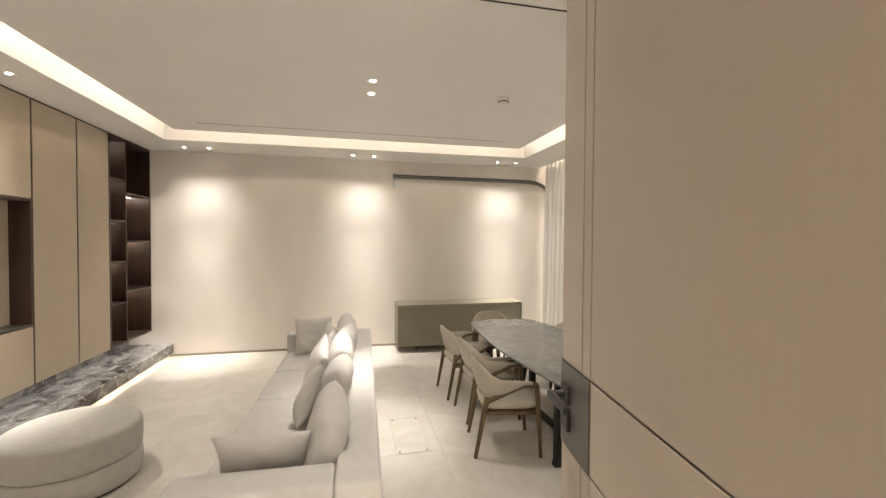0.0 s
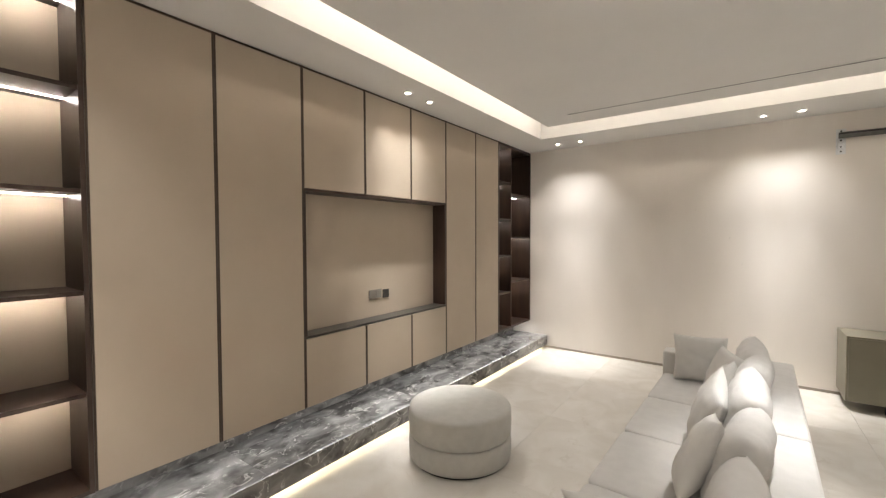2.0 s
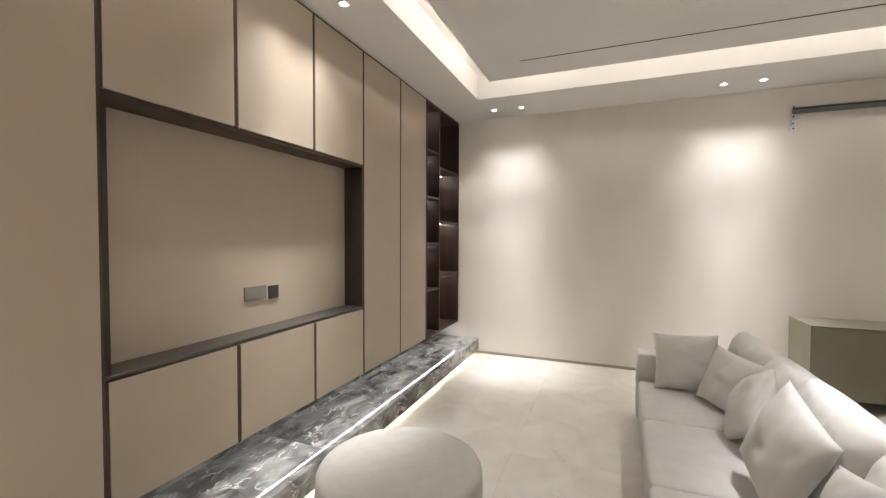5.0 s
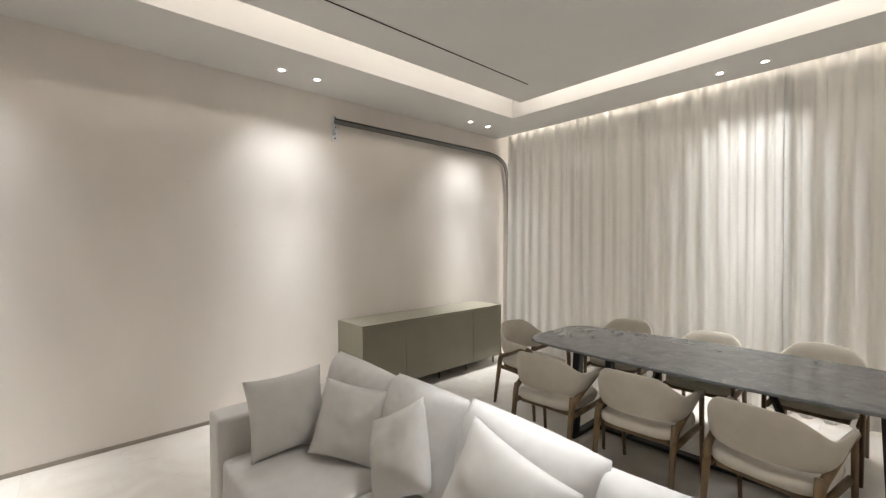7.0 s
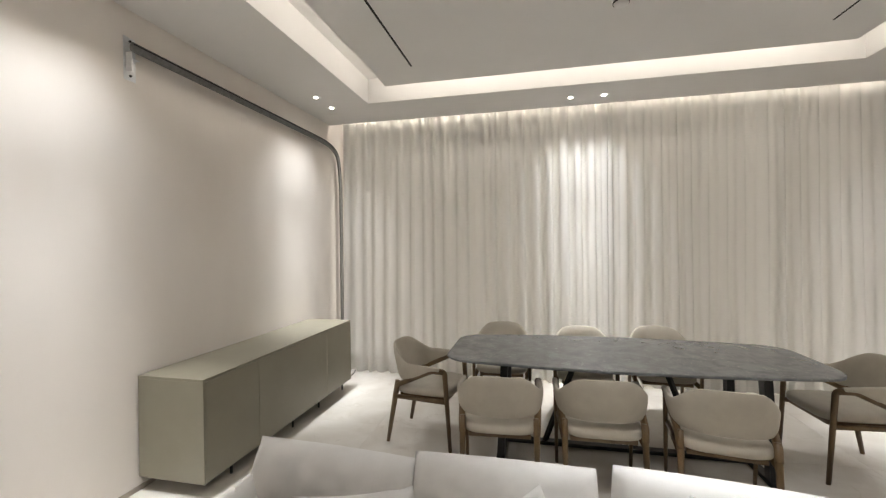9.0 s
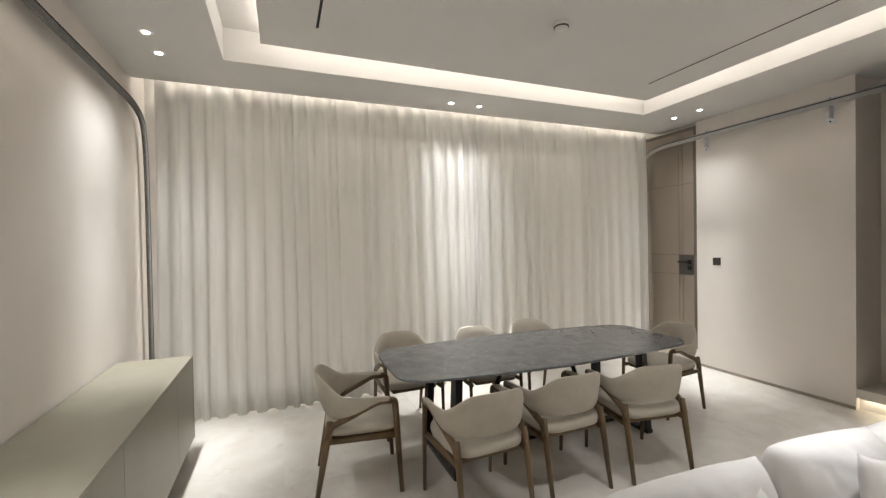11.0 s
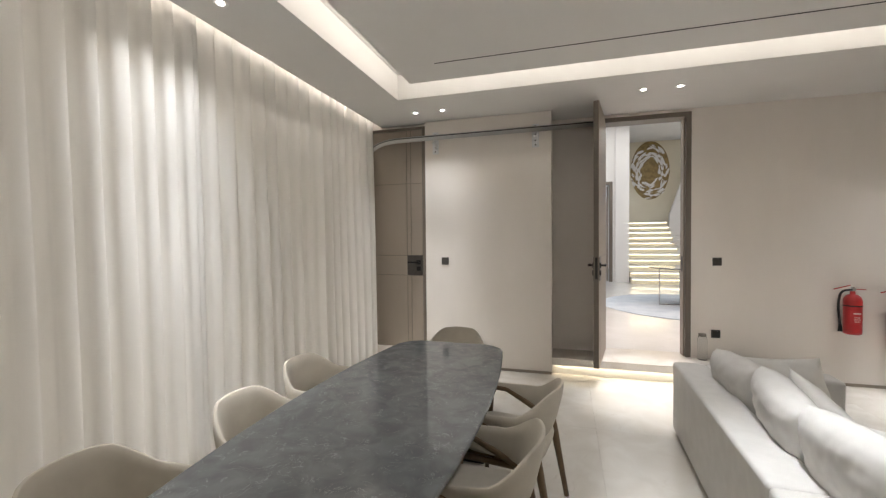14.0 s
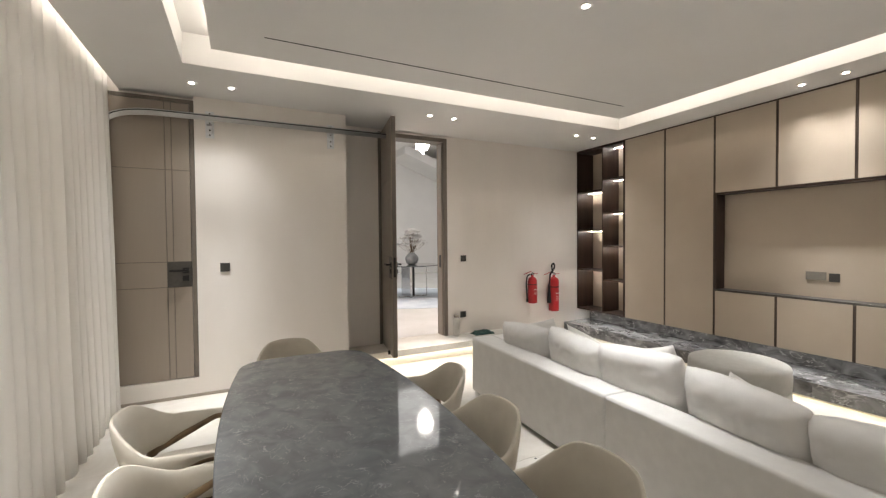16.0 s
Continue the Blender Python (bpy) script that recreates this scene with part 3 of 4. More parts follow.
smoke = thing("smoke_detector", "round white smoke detector on the ceiling", "detector", pose(1.841, 3.28, CENTRE))
part("body", lathe([(0.030, -0.048), (0.044, -0.042), (0.050, -0.028), (0.052, -0.014), (0.058, -0.012), (0.060, 0.0)], 28), "white_plastic", smoke, smooth=True)
part("vent_ring", lathe([(0.0515, -0.034), (0.0525, -0.026)], 28), "slot_black", smoke)

# ---- wall of fitted cabinets ----
CAB_BOTTOM, CAB_TOP, FRONT_T = 0.40, 3.082, 0.020
BODY = CAB - FRONT_T - 0.004


def cabinet(name, label, y0, y1, z0, z1, back=LEFT + 0.01):
    ob = thing(name, label, "cabinet", group="fitted wall cabinets")
    part("body", box(back, BODY, y0 + 0.001, y1 - 0.001, z0, z1), "bronze_gap", ob, "dark bronze cabinet carcass")
    door = part("door", box(BODY + 0.004, CAB, y0 + 0.013, y1 - 0.013, z0 + 0.002, z1 - 0.004, 0.002, 2), "panel_leather", ob, "taupe leather-look door front")
    part("edge_profile", box(BODY + 0.0005, CAB - 0.003, y0 + 0.001, y0 + 0.0125, z0 + 0.002, z1 - 0.004), "bronze_gap", door)
    part("edge_profile", box(BODY + 0.0005, CAB - 0.003, y1 - 0.0125, y1 - 0.001, z0 + 0.002, z1 - 0.004), "bronze_gap", door)
    return ob


for y0, y1 in ((0.802, 1.462), (1.462, 2.120), (4.035, 4.690), (4.690, 5.300)):
    cabinet("tall_cabinet", "tall fitted cabinet with a taupe leather-look front", y0, y1, CAB_BOTTOM, CAB_TOP)
for y0, y1 in ((2.120, 2.775), (2.775, 3.418), (3.418, 4.035)):
    cabinet("wall_cabinet", "upper fitted cabinet over the television niche", y0, y1, 2.150, CAB_TOP)
    cabinet("base_cabinet", "low fitted cabinet under the television niche", y0, y1, CAB_BOTTOM, 0.952)

niche = thing("television_niche", "recessed taupe television niche without a television", "niche")
part("back_panel", box(-2.76, -2.72, 2.145, 4.010, 0.973, 2.125), "panel_leather", niche, "taupe leather-look back panel")
part("side", box(-2.76, CAB - 0.004, 2.121, 2.143, 0.973, 2.149), "dark_wood", niche)
part("side", box(-2.76, CAB - 0.004, 4.012, 4.034, 0.973, 2.149), "dark_wood", niche)
part("top", box(-2.76, CAB - 0.004, 2.143, 4.012, 2.127, 2.149), "dark_wood", niche)
part("ledge", box(-2.76, CAB - 0.001, 2.121, 4.034, 0.954, 0.972, 0.002, 1), "plate_metal", niche, "grey-brown stone ledge")

# Solid strip fills the top gap; the gap's shade is in its dark colour
structure("trim", box(LEFT, CAB - 0.012, FRONT, BACK, CAB_TOP, SOFFIT - 0.001), "bronze_gap", "dark shadow gap between cabinets and ceiling", "trim")


def open_shelf(y0, y1, divide, narrow_first):
    """Open dark shelf unit with two columns of lit compartments."""
    ob = thing("open_shelf", "tall open dark wood shelf unit with lit compartments, empty", "shelf unit", group="open shelf units")
    back = -2.90
    t = 0.022
    front_x = CAB + 0.001
    part("back_panel", box(LEFT + 0.005, back, y0 + t, y1 - t, CAB_BOTTOM + t, CAB_TOP - t), "panel_leather", ob, "taupe leather-look back")
    part("side", box(LEFT + 0.005, front_x, y0, y0 + t, CAB_BOTTOM, CAB_TOP), "dark_wood", ob)
    part("side", box(LEFT + 0.005, front_x, y1 - t, y1, CAB_BOTTOM, CAB_TOP), "dark_wood", ob)
    part("top", box(LEFT + 0.005, front_x, y0 + t, y1 - t, CAB_TOP - t, CAB_TOP), "dark_wood", ob)
    part("bottom", box(LEFT + 0.005, front_x, y0 + t, y1 - t, CAB_BOTTOM, CAB_BOTTOM + t), "dark_wood", ob)
    part("divider", box(back, front_x, divide - t / 2, divide + t / 2, CAB_BOTTOM + t, CAB_TOP - t), "dark_wood", ob)
    columns = {True: (2.555, 2.020, 1.485, 0.945), False: (2.400, 1.748, 1.085)}
    for side, (a, b) in ((True, (y0 + t, divide - t / 2)), (False, (divide + t / 2, y1 - t))):
        heights = columns[side == narrow_first]
        for z in heights:
            board = part("shelf", box(back, front_x - 0.006, a, b, z - t, z, 0.001, 1), "dark_wood", ob)
            part("light_strip", box(back + 0.100, back + 0.106, a + 0.004, b - 0.004, z - t - 0.004, z - t), "shelf_led", board, "glowing light strip")
        if len(heights) == 4:
            part("light_strip", box(back + 0.100, back + 0.106, a + 0.004, b - 0.004, CAB_TOP - t - 0.004, CAB_TOP - t), "shelf_led", ob, "glowing light strip")
    return ob


open_shelf(FRONT + 0.002, 0.800, 0.380, False)
open_shelf(5.302, BACK - 0.002, 5.687, True)

# Dark marble bench running under the cabinets
bench = thing("marble_bench", "long floating dark grey marble bench with white veins, lit from below", "bench")
ends = (FRONT + 0.001, 1.62, 3.22, 4.82, BACK - 0.001)
for a, b in zip(ends, ends[1:]):
    part("slab", box(-2.86, -2.25, a + 0.0006, b - 0.0006, 0.050, 0.195, 0.003, 2), "dark_marble", bench)
    part("upstand", box(-2.86, -2.84, a + 0.0006, b - 0.0006, 0.195, 0.398), "dark_marble", bench)
part("plinth", box(LEFT, -2.44, FRONT, BACK, 0.0, 0.049), "white_paint", bench)

# ---- curtain ----
curtain = thing("curtain", "floor-length pleated off-white sheer curtain, drawn shut", "curtain")


def pleats(y0, y1, seed, shift):
    """A length of S-folded cloth; the folds are even at the heading and wander in depth and width towards the hem."""
    bm = bmesh.new()
    rng = random.Random(seed)
    waves = []
    y = y0
    while y < y1:
        waves.append((y, rng.uniform(0.80, 1.22), rng.uniform(-0.02, 0.02)))
        y += rng.choice((0.115, 0.14, 0.16, 0.175, 0.22))
    knots = [w[0] for w in waves] + [y1]
    nz, per = 15, 18
    cols = []
    for k, (start, amp, off) in enumerate(waves):
        wide = knots[k + 1] - start
        after = waves[min(k + 1, len(waves) - 1)]
        for i in range(per):
            u = i / per
            size = amp * (1 - u) + after[1] * u
            drift = off * (1 - u) + after[2] * u
            col = []
            for j in range(nz + 1):
                v = j / nz
                z = 0.012 + v * 3.19
                low = 1 - v
                a = 0.046 * (1 + (size - 1) * min(1.0, 0.35 + 1.6 * low)) * (1 - 0.12 * low)
                fold = math.cos(2 * math.pi * u) + 0.14 * math.sin(4 * math.pi * u + 1.1 + drift * 40)
                bulge = 0.065 * wide * math.sin(4 * math.pi * u)
                wave = noise.noise(Vector(((start + u * wide) * 1.3, v * 1.7, seed)))
                x = 3.812 + shift - 0.055 * low + a * fold + 0.024 * low * wave
                yy = start + u * wide + bulge + low * (0.9 * drift + 0.018 * wave)
                hem = 0.012 * noise.noise(Vector((start * 4, 3.1, seed))) if j == 0 else 0
                col.append(bm.verts.new((x, yy, z + hem * 0.6)))
            cols.append(col)
    for a, b in zip(cols, cols[1:]):
        for j in range(nz):
            bm.faces.new((a[j], b[j], b[j + 1], a[j + 1]))
    return bm


def cloth_part(name, y0, y1, seed, shift=0.0):
    ob = part(name, pleats(y0, y1, seed, shift), "curtain_cloth", curtain, smooth=True)
    mod = ob.modifiers.new("thickness", "SOLIDIFY")
    mod.thickness = 0.003
    return ob


cloth_part("cloth", 0.30, 3.10, 3)
cloth_part("cloth", 3.02, 6.24, 8, -0.016)
part("track", box(3.806, 3.832, 0.30, 6.30, 3.21, 3.232), "white_plastic", curtain, "white curtain track")
part("hanger", box(3.810, 3.828, 0.5, 0.53, 3.232, 3.32), "white_plastic", curtain)
part("hanger", box(3.810, 3.828, 3.2, 3.23, 3.232, 3.32), "white_plastic", curtain)
part("hanger", box(3.810, 3.828, 6.0, 6.03, 3.232, 3.32), "white_plastic", curtain)

# ---- steel rails along both end walls ----


def rail(name, y, wall_y, x0, z, brackets, mat):
    ob = thing(name, "galvanised steel rail on wall brackets, curving down behind the curtain", "rail")
    s = 1 if wall_y > y else -1
    line = bend([(x0, y, z), (3.80, y, z - 0.01), (3.90, y, 2.45), (3.90, y, 0.02)], 0.42, 9)
    part("track", tube(line, 0.032, 12, flat=0.60), mat, ob, smooth=True)
    # Solid black bar on the rail's face imitates the shade inside its channel
    part("groove", tube([p + Vector((0, -s * 0.0165, 0.013)) for p in line], 0.0055, 8), "slot_black", ob, "black bar in place of the rail's shaded channel", smooth=True)
    part("lip", tube([p + Vector((0, -s * 0.012, -0.031)) for p in line], 0.006, 8), mat, ob, smooth=True)
    for x in brackets:
        a, b = sorted((wall_y, wall_y - s * 0.006))
        plate = part("bracket", box(x - 0.040, x + 0.040, a, b, z - 0.20, z + 0.075, 0.002, 1), "zinc_plate", ob, "pale zinc wall bracket")
        a, b = sorted((y, wall_y - s * 0.006))
        part("arm", box(x - 0.024, x + 0.024, a, b, z - 0.075, z - 0.070), "zinc_plate", plate)
        part("arm", box(x - 0.027, x - 0.022, a, b, z - 0.15, z - 0.030), "zinc_plate", plate)
        for dz in (0.05, -0.05, -0.12, -0.17):
            part("bolt", rod((x, wall_y - s * 0.006, z + dz), (x, wall_y - s * 0.014, z + dz), 0.008), "black_metal", plate)
    return ob


rail("steel_rail", 6.315, BACK, 1.06, 2.845, (1.085,), "galvanised")
rail("steel_rail", 0.335, BOX, 1.062, 2.885, (1.712, 2.947), "rail_steel_lit")

# ---- wall switches and sockets ----


def wall_plate(name, label, m, size=0.092, wide=1, mat="switch_black", socket=False, insert="slot_black"):
    """A plate in the local x-z plane that faces +y."""
    ob = thing(name, label, "switch" if "switch" in name else "socket", m)
    w = size * wide
    plate = part("plate", box(-w / 2, w / 2, 0.0, 0.009, -size / 2, size / 2, 0.002, 2), mat, ob)
    for k in range(wide):
        c = -w / 2 + size * (k + 0.5)
        if socket:
            part("insert", box(c - 0.030, c + 0.030, 0.009, 0.0098, -0.030, 0.030), insert, plate)
        else:
            part("rocker", box(c - 0.030, c - 0.001, 0.009, 0.0125, -0.030, 0.030, 0.0015, 1), mat, plate)
            part("rocker", box(c + 0.001, c + 0.030, 0.009, 0.0125, -0.030, 0.030, 0.0015, 1), mat, plate)
    return ob


wall_plate("wall_switch", "square black light switch on the wall block", pose(2.832, BOX, 1.334))
wall_plate("wall_switch", "square black light switch beside the entrance door", pose(-0.295, FRONT, 1.325))
wall_plate("wall_socket", "square black socket low beside the entrance door", pose(-0.285, FRONT, 0.49), socket=True)
wall_plate("wall_socket", "grey-brown double socket in the television niche", pose(-2.72, 3.055, 1.195, 0, 0, -90), 0.086, 2, "socket_grey", True, "socket_grey")
wall_plate("data_socket", "square black data socket in the television niche", pose(-2.72, 3.205, 1.185, 0, 0, -90), 0.086, mat="switch_black", socket=True, insert="switch_black")

# Small screw anchors left in the long wall
for x, z in ((-0.26, 2.095), (-0.156, 1.808), (-0.071, 1.736), (0.103, 1.733), (-0.145, 1.413), (-0.07, 1.412), (0.232, 1.414)):
    anchor = thing("wall_screw", "small steel screw in the bare beige wall", "screw", pose(x, BACK, z, 90), "screws in the wall")
    part("head", lathe([(0.0028, 0.0), (0.0028, 0.004), (0.0015, 0.005)], 8), "socket_grey", anchor)
    part("sleeve", lathe([(0.005, 0.0), (0.0045, 0.0015)], 8), "white_plastic", anchor)


# ---- dining table and chairs ----
table = thing("dining_table", "long boat-shaped dining table with polished grey marble top, black base", "table", pose(2.270, 3.23, 0))


def boat(inset, z, bm):
    """One ring of the table's outline: bowed long sides and rounded corners."""
    ring = []
    half_l, mid, end, r = 1.275 - inset, 0.520 - inset, 0.440 - inset, 0.19
    pts = []
    for k in range(21):
        v = -1 + 2 * k / 20
        pts.append((mid - (mid - end) * v * v, v * (half_l - r)))
    for k in range(1, 9):
        a = math.pi / 2 * k / 8
        pts.append((end - r + r * math.cos(a) - 0.012 * math.sin(a), half_l - r + r * math.sin(a)))
    whole = pts + [(-x, y) for x, y in reversed(pts)]
    lower = [(x, -y) for x, y in pts[21:]]
    whole = whole[:29] + whole[29:] + [(-x, y) for x, y in lower] + list(reversed(lower))
    for x, y in whole:
        ring.append(bm.verts.new((x, y, z)))
    return ring


top = bmesh.new()
rings = [boat(i, z, top) for i, z in ((0.055, 0.716), (0.008, 0.728), (0.0, 0.733), (0.0, 0.744), (0.004, 0.749), (0.008, 0.750))]
for a, b in zip(rings, rings[1:]):
    n = len(a)
    for i in range(n):
        top.faces.new((a[i], a[(i + 1) % n], b[(i + 1) % n], b[i]))
top.faces.new(rings[0][::-1])
top.faces.new(rings[-1])
part("tabletop", top, "table_marble", table, "polished dark grey marble top")
part("top_frame", box(-0.20, 0.20, -0.85, 0.85, 0.694, 0.716), "black_metal", table)
for s in (1, -1):
    for k in (1, -1):
        leg = box(-0.03, 0.03, -0.012, 0.012, 0, 1)
        for v in leg.verts:
            v.co = Vector((v.co.x * 1.2 + k * (0.27 if v.co.z > 0.5 else 0.29), v.co.y * 2.2 + s * (0.84 if v.co.z > 0.5 else 0.87), 0.03 if v.co.z < 0.5 else 0.70))
        part("leg", leg, "black_metal", table)
    part("foot", box(-0.335, 0.335, s * 0.87 - 0.03, s * 0.87 + 0.03, 0.0, 0.032, 0.003, 1), "black_metal", table)
part("floor_bar", box(-0.035, 0.035, -0.88, 0.88, 0.002, 0.030, 0.003, 1), "black_metal", table)
for s in (1, -1):
    part("strut", rod((0.0, s * 0.55, 0.02), (0.0, s * 0.30, 0.70), 0.022, sides=4), "black_metal", table)


def build_chair(m):
    """Chair facing local +y: wrapped upholstered back, wooden legs that fold into armrests."""
    ob = thing("dining_chair", "taupe upholstered dining chair with wrapped back and brown wooden legs", "chair", m, "chairs round the dining table")
    seat = puffy(0.50, 0.49, 0.085, 0.42, 0.5, 36, 12, m=pose(0, 0.015, 0.428))
    part("seat", seat, "chair_fabric", ob, "taupe fabric seat pad", smooth=True)
    part("seat_frame", box(-0.205, 0.205, -0.19, 0.22, 0.365, 0.395, 0.006, 2), "chair_wood", ob)
    # The back: a bent shell whose top slopes down to the armrests
    bm = bmesh.new()
    n, layers = 32, 8
    outer, inner = [], []
    for i in range(n + 1):
        u = -1 + 2 * i / n
        w = abs(u)
        a = math.copysign(radians(90) * min(1.0, w / 0.68), u)
        wing = max(0.0, (w - 0.68) / 0.32) * 0.185
        e = min(1.0, max(0.0, (w - 0.20) / 0.36))
        top_z = 0.778 - 0.006 * min(1.0, w / 0.17) ** 2 - 0.114 * (0.4 * e + 0.6 * e * e * (3 - 2 * e)) - 0.022 * w * w
        f = max(0.0, (w - 0.40) / 0.60)
        low_z = 0.505 + 0.095 * f * f * (3 - 2 * f)
        for store, r in ((outer, 0.0), (inner, 0.038)):
            row = []
            for j in range(layers + 1):
                v = j / layers
                z = low_z + (top_z - low_z) * v
                lean = (z - 0.5) * 0.24
                rx, ry = 0.288 - r + 0.012 * v, 0.235 - r
                pinch = 0.012 * (2 * v - 1) ** 4 if r else -0.012 * (2 * v - 1) ** 4
                px = (rx + pinch) * math.copysign(abs(math.sin(a)) ** 0.86, math.sin(a))
                py = -(ry + pinch) * max(0.0, math.cos(a)) ** 0.80 - lean * max(0.0, math.cos(a)) - 0.01 + wing
                row.append(bm.verts.new((px, py, z)))
            store.append(row)
    for i in range(n):
        for j in range(layers):
            bm.faces.new((outer[i][j], outer[i + 1][j], outer[i + 1][j + 1], outer[i][j + 1]))
            bm.faces.new((inner[i + 1][j], inner[i][j], inner[i][j + 1], inner[i + 1][j + 1]))
        bm.faces.new((outer[i][layers], outer[i + 1][layers], inner[i + 1][layers], inner[i][layers]))
        bm.faces.new((outer[i + 1][0], outer[i][0], inner[i][0], inner[i + 1][0]))
    for i in (0, n):
        for j in range(layers):
            q = (outer[i][j], outer[i][j + 1], inner[i][j + 1], inner[i][j])
            bm.faces.new(q if i == 0 else q[::-1])
    bmesh.ops.recalc_face_normals(bm, faces=bm.faces)
    back = part("backrest", bm, "chair_fabric", ob, "taupe fabric wrapped back", smooth=True)
    soft = back.modifiers.new("round", "BEVEL")
    soft.width, soft.segments, soft.limit_method, soft.angle_limit = 0.012, 3, "ANGLE", radians(50)
    for s in (1, -1):
        front_leg = bend([(s * 0.262, 0.250, 0.0), (s * 0.268, 0.212, 0.606), (s * 0.273, 0.160, 0.614)], 0.022, 4)
        part("leg", tube(front_leg, [0.0150] + [0.0215] * (len(front_leg) - 1), 8, flat=0.8), "chair_wood", ob, smooth=True)
        arm = bend([(s * 0.272, 0.208, 0.606), (s * 0.273, 0.105, 0.606), (s * 0.246, -0.190, 0.468), (s * 0.240, -0.215, 0.40)], 0.022, 4)
        part("armrest", tube(arm, 0.0205, 8, flat=1.1), "chair_wood", ob, smooth=True)
        part("leg", tube([(s * 0.238, -0.195, 0.500), (s * 0.240, -0.215, 0.38), (s * 0.240, -0.285, 0.0)], [0.021, 0.0235, 0.0150], 8, flat=0.85), "chair_wood", ob, smooth=True)
        part("side_rail", tube([(s * 0.252, 0.226, 0.372), (s * 0.240, -0.215, 0.372)], 0.019, 8), "chair_wood", ob, smooth=True)
    for piece in ob.children:
        piece.data.transform(Matrix.Diagonal((0.95, 1.0, 1.0, 1.0)))
    return ob


chair = build_chair(pose(1.70, 4.08, 0, 0, 0, -90 + 3))
for x, y, rz in ((1.755, 3.45, -89), (1.685, 2.785, -99), (2.94, 4.16, 92), (2.835, 3.43, 90), (2.945, 2.75, 87), (2.255, 4.70, 173), (2.325, 1.77, 3)):
    copy_thing(chair, pose(x, y, 0, 0, 0, rz))

# ---- sideboard ----
sideboard = thing("sideboard", "long low olive-taupe lacquered sideboard on thin black legs", "sideboard", pose(1.095, 5.858, 0))
W, D, H = 2.085, 0.500, 0.75
part("carcass", box(0.004, W - 0.004, 0.022, D, 0.095, H - 0.020), "lacquer", sideboard)
part("top", box(0.0, W, 0.0, D, H - 0.018, H, 0.002, 2), "lacquer", sideboard)
part("side", box(0.0, 0.018, 0.0, D, 0.092, H - 0.0185, 0.002, 1), "lacquer", sideboard)
part("side", box(W - 0.018, W, 0.0, D, 0.092, H - 0.0185, 0.002, 1), "lacquer", sideboard)
for a, b in ((0.0, 0.25), (0.25, 0.75), (0.75, 1.0)):
    a, b = 0.0195 + a * (W - 0.039), 0.0195 + b * (W - 0.039)
    part("door", box(a + 0.0012, b - 0.0012, 0.002, 0.021, 0.094, H - 0.021, 0.0015, 1), "lacquer", sideboard)
for x in (0.30, W / 2, W - 0.60, W - 0.10):
    for y in (0.06, D - 0.05):
        part("leg", rod((x, y, 0.0), (x, y, 0.095), 0.009, 0.011), "black_metal", sideboard)

# ---- sofa ----
sofa = thing("sofa", "long light grey fabric sofa with loose back cushions", "sofa", pose(0.525, 1.47, 0, 0, 0, -1.7))
L, DEPTH, SEAT, BACK_H, ARM = 3.60, 1.04, 0.37, 0.585, 0.22
half = 1.80
for k in (0, 1):
    a, b = k * half + 0.002, (k + 1) * half - 0.002
    part("base", box(-DEPTH + 0.02, -0.02, a + 0.02, b - 0.02, 0.045, 0.20, 0.015, 3), "sofa_fabric", sofa)
    part("back_panel", box(-0.235, 0.0, a, b, 0.03, BACK_H, 0.022, 4), "sofa_fabric", sofa, smooth=False)
for a in (0.0, L - ARM):
    part("arm", box(-DEPTH, -0.237, a + 0.002, a + ARM, 0.03, BACK_H - 0.004, 0.022, 4), "sofa_fabric", sofa)
for x in (-DEPTH + 0.08, -0.08):
    for y in (0.1, half - 0.1, half + 0.1, L - 0.1):
        part("foot", rod((x, y, 0.0), (x, y, 0.05), 0.02), "black_metal", sofa)
seat_w = (L - 2 * ARM) / 4
for k in range(4):
    c = ARM + (k + 0.5) * seat_w
    part("seat_cushion", puffy(DEPTH - 0.25, seat_w - 0.004, 0.20, 0.10, 0.16, 44, 14, 0.006, k, pose(-DEPTH / 2 - 0.112, c, SEAT - 0.10)), "sofa_fabric", sofa, smooth=True)


bpy.context.view_layer.update()


def back_cushion(v, wide, tilt, seed, u=-0.36, high=0.52, turn=0.0, roll=0.0):
    p = sofa.matrix_basis @ Vector((u, v, 0))
    body = pillow_shape(wide, high, 0.225, seed, 32, 0.025, 4.2, 0.47, 0.45)
    for vert in body.verts:
        x, y, z = vert.co
        s, t = 2 * x / wide, 2 * z / high - 1
        vert.co = Vector((x * math.sqrt(1 - 0.08 * t * t), y, high / 2 * (1 + t * math.sqrt(max(0.0, 1 - 0.08 * s * s)))))
    ob = link("back_cushion", body, "sofa_fabric", None, True)
    ob.matrix_world = pose(p.x, p.y, SEAT + 0.002, 0, 0, -91.7 + turn) @ pose(0, 0, 0, -tilt, roll, 0)
    tagged(ob, "plump light grey back cushion leaning on the sofa back", "cushion", "sofa back cushions")


for k, (v, wide, tilt, high, turn, roll) in enumerate(((0.58, 0.66, 15, 0.44, 4, 3), (1.22, 0.66, 14, 0.48, -4, -4), (1.85, 0.65, 12, 0.51, 3, 4), (2.475, 0.65, 16, 0.49, -4, -3), (3.11, 0.66, 14, 0.47, 5, 4))):
    back_cushion(v, wide, tilt, k + 1, -0.375, high, turn, roll)


def throw_pillow(x, y, z, w, h, t, lean, turn, seed, roll=0.0):
    ob = link("throw_pillow", pillow_shape(w, h, t, seed), "pillow_fabric", None, True)
    ob.matrix_world = pose(x, y, z, 0, 0, turn) @ pose(0, 0, 0, lean, roll, 0)
    tagged(ob, "soft square light grey throw pillow on the sofa seat", "pillow", "sofa throw pillows")


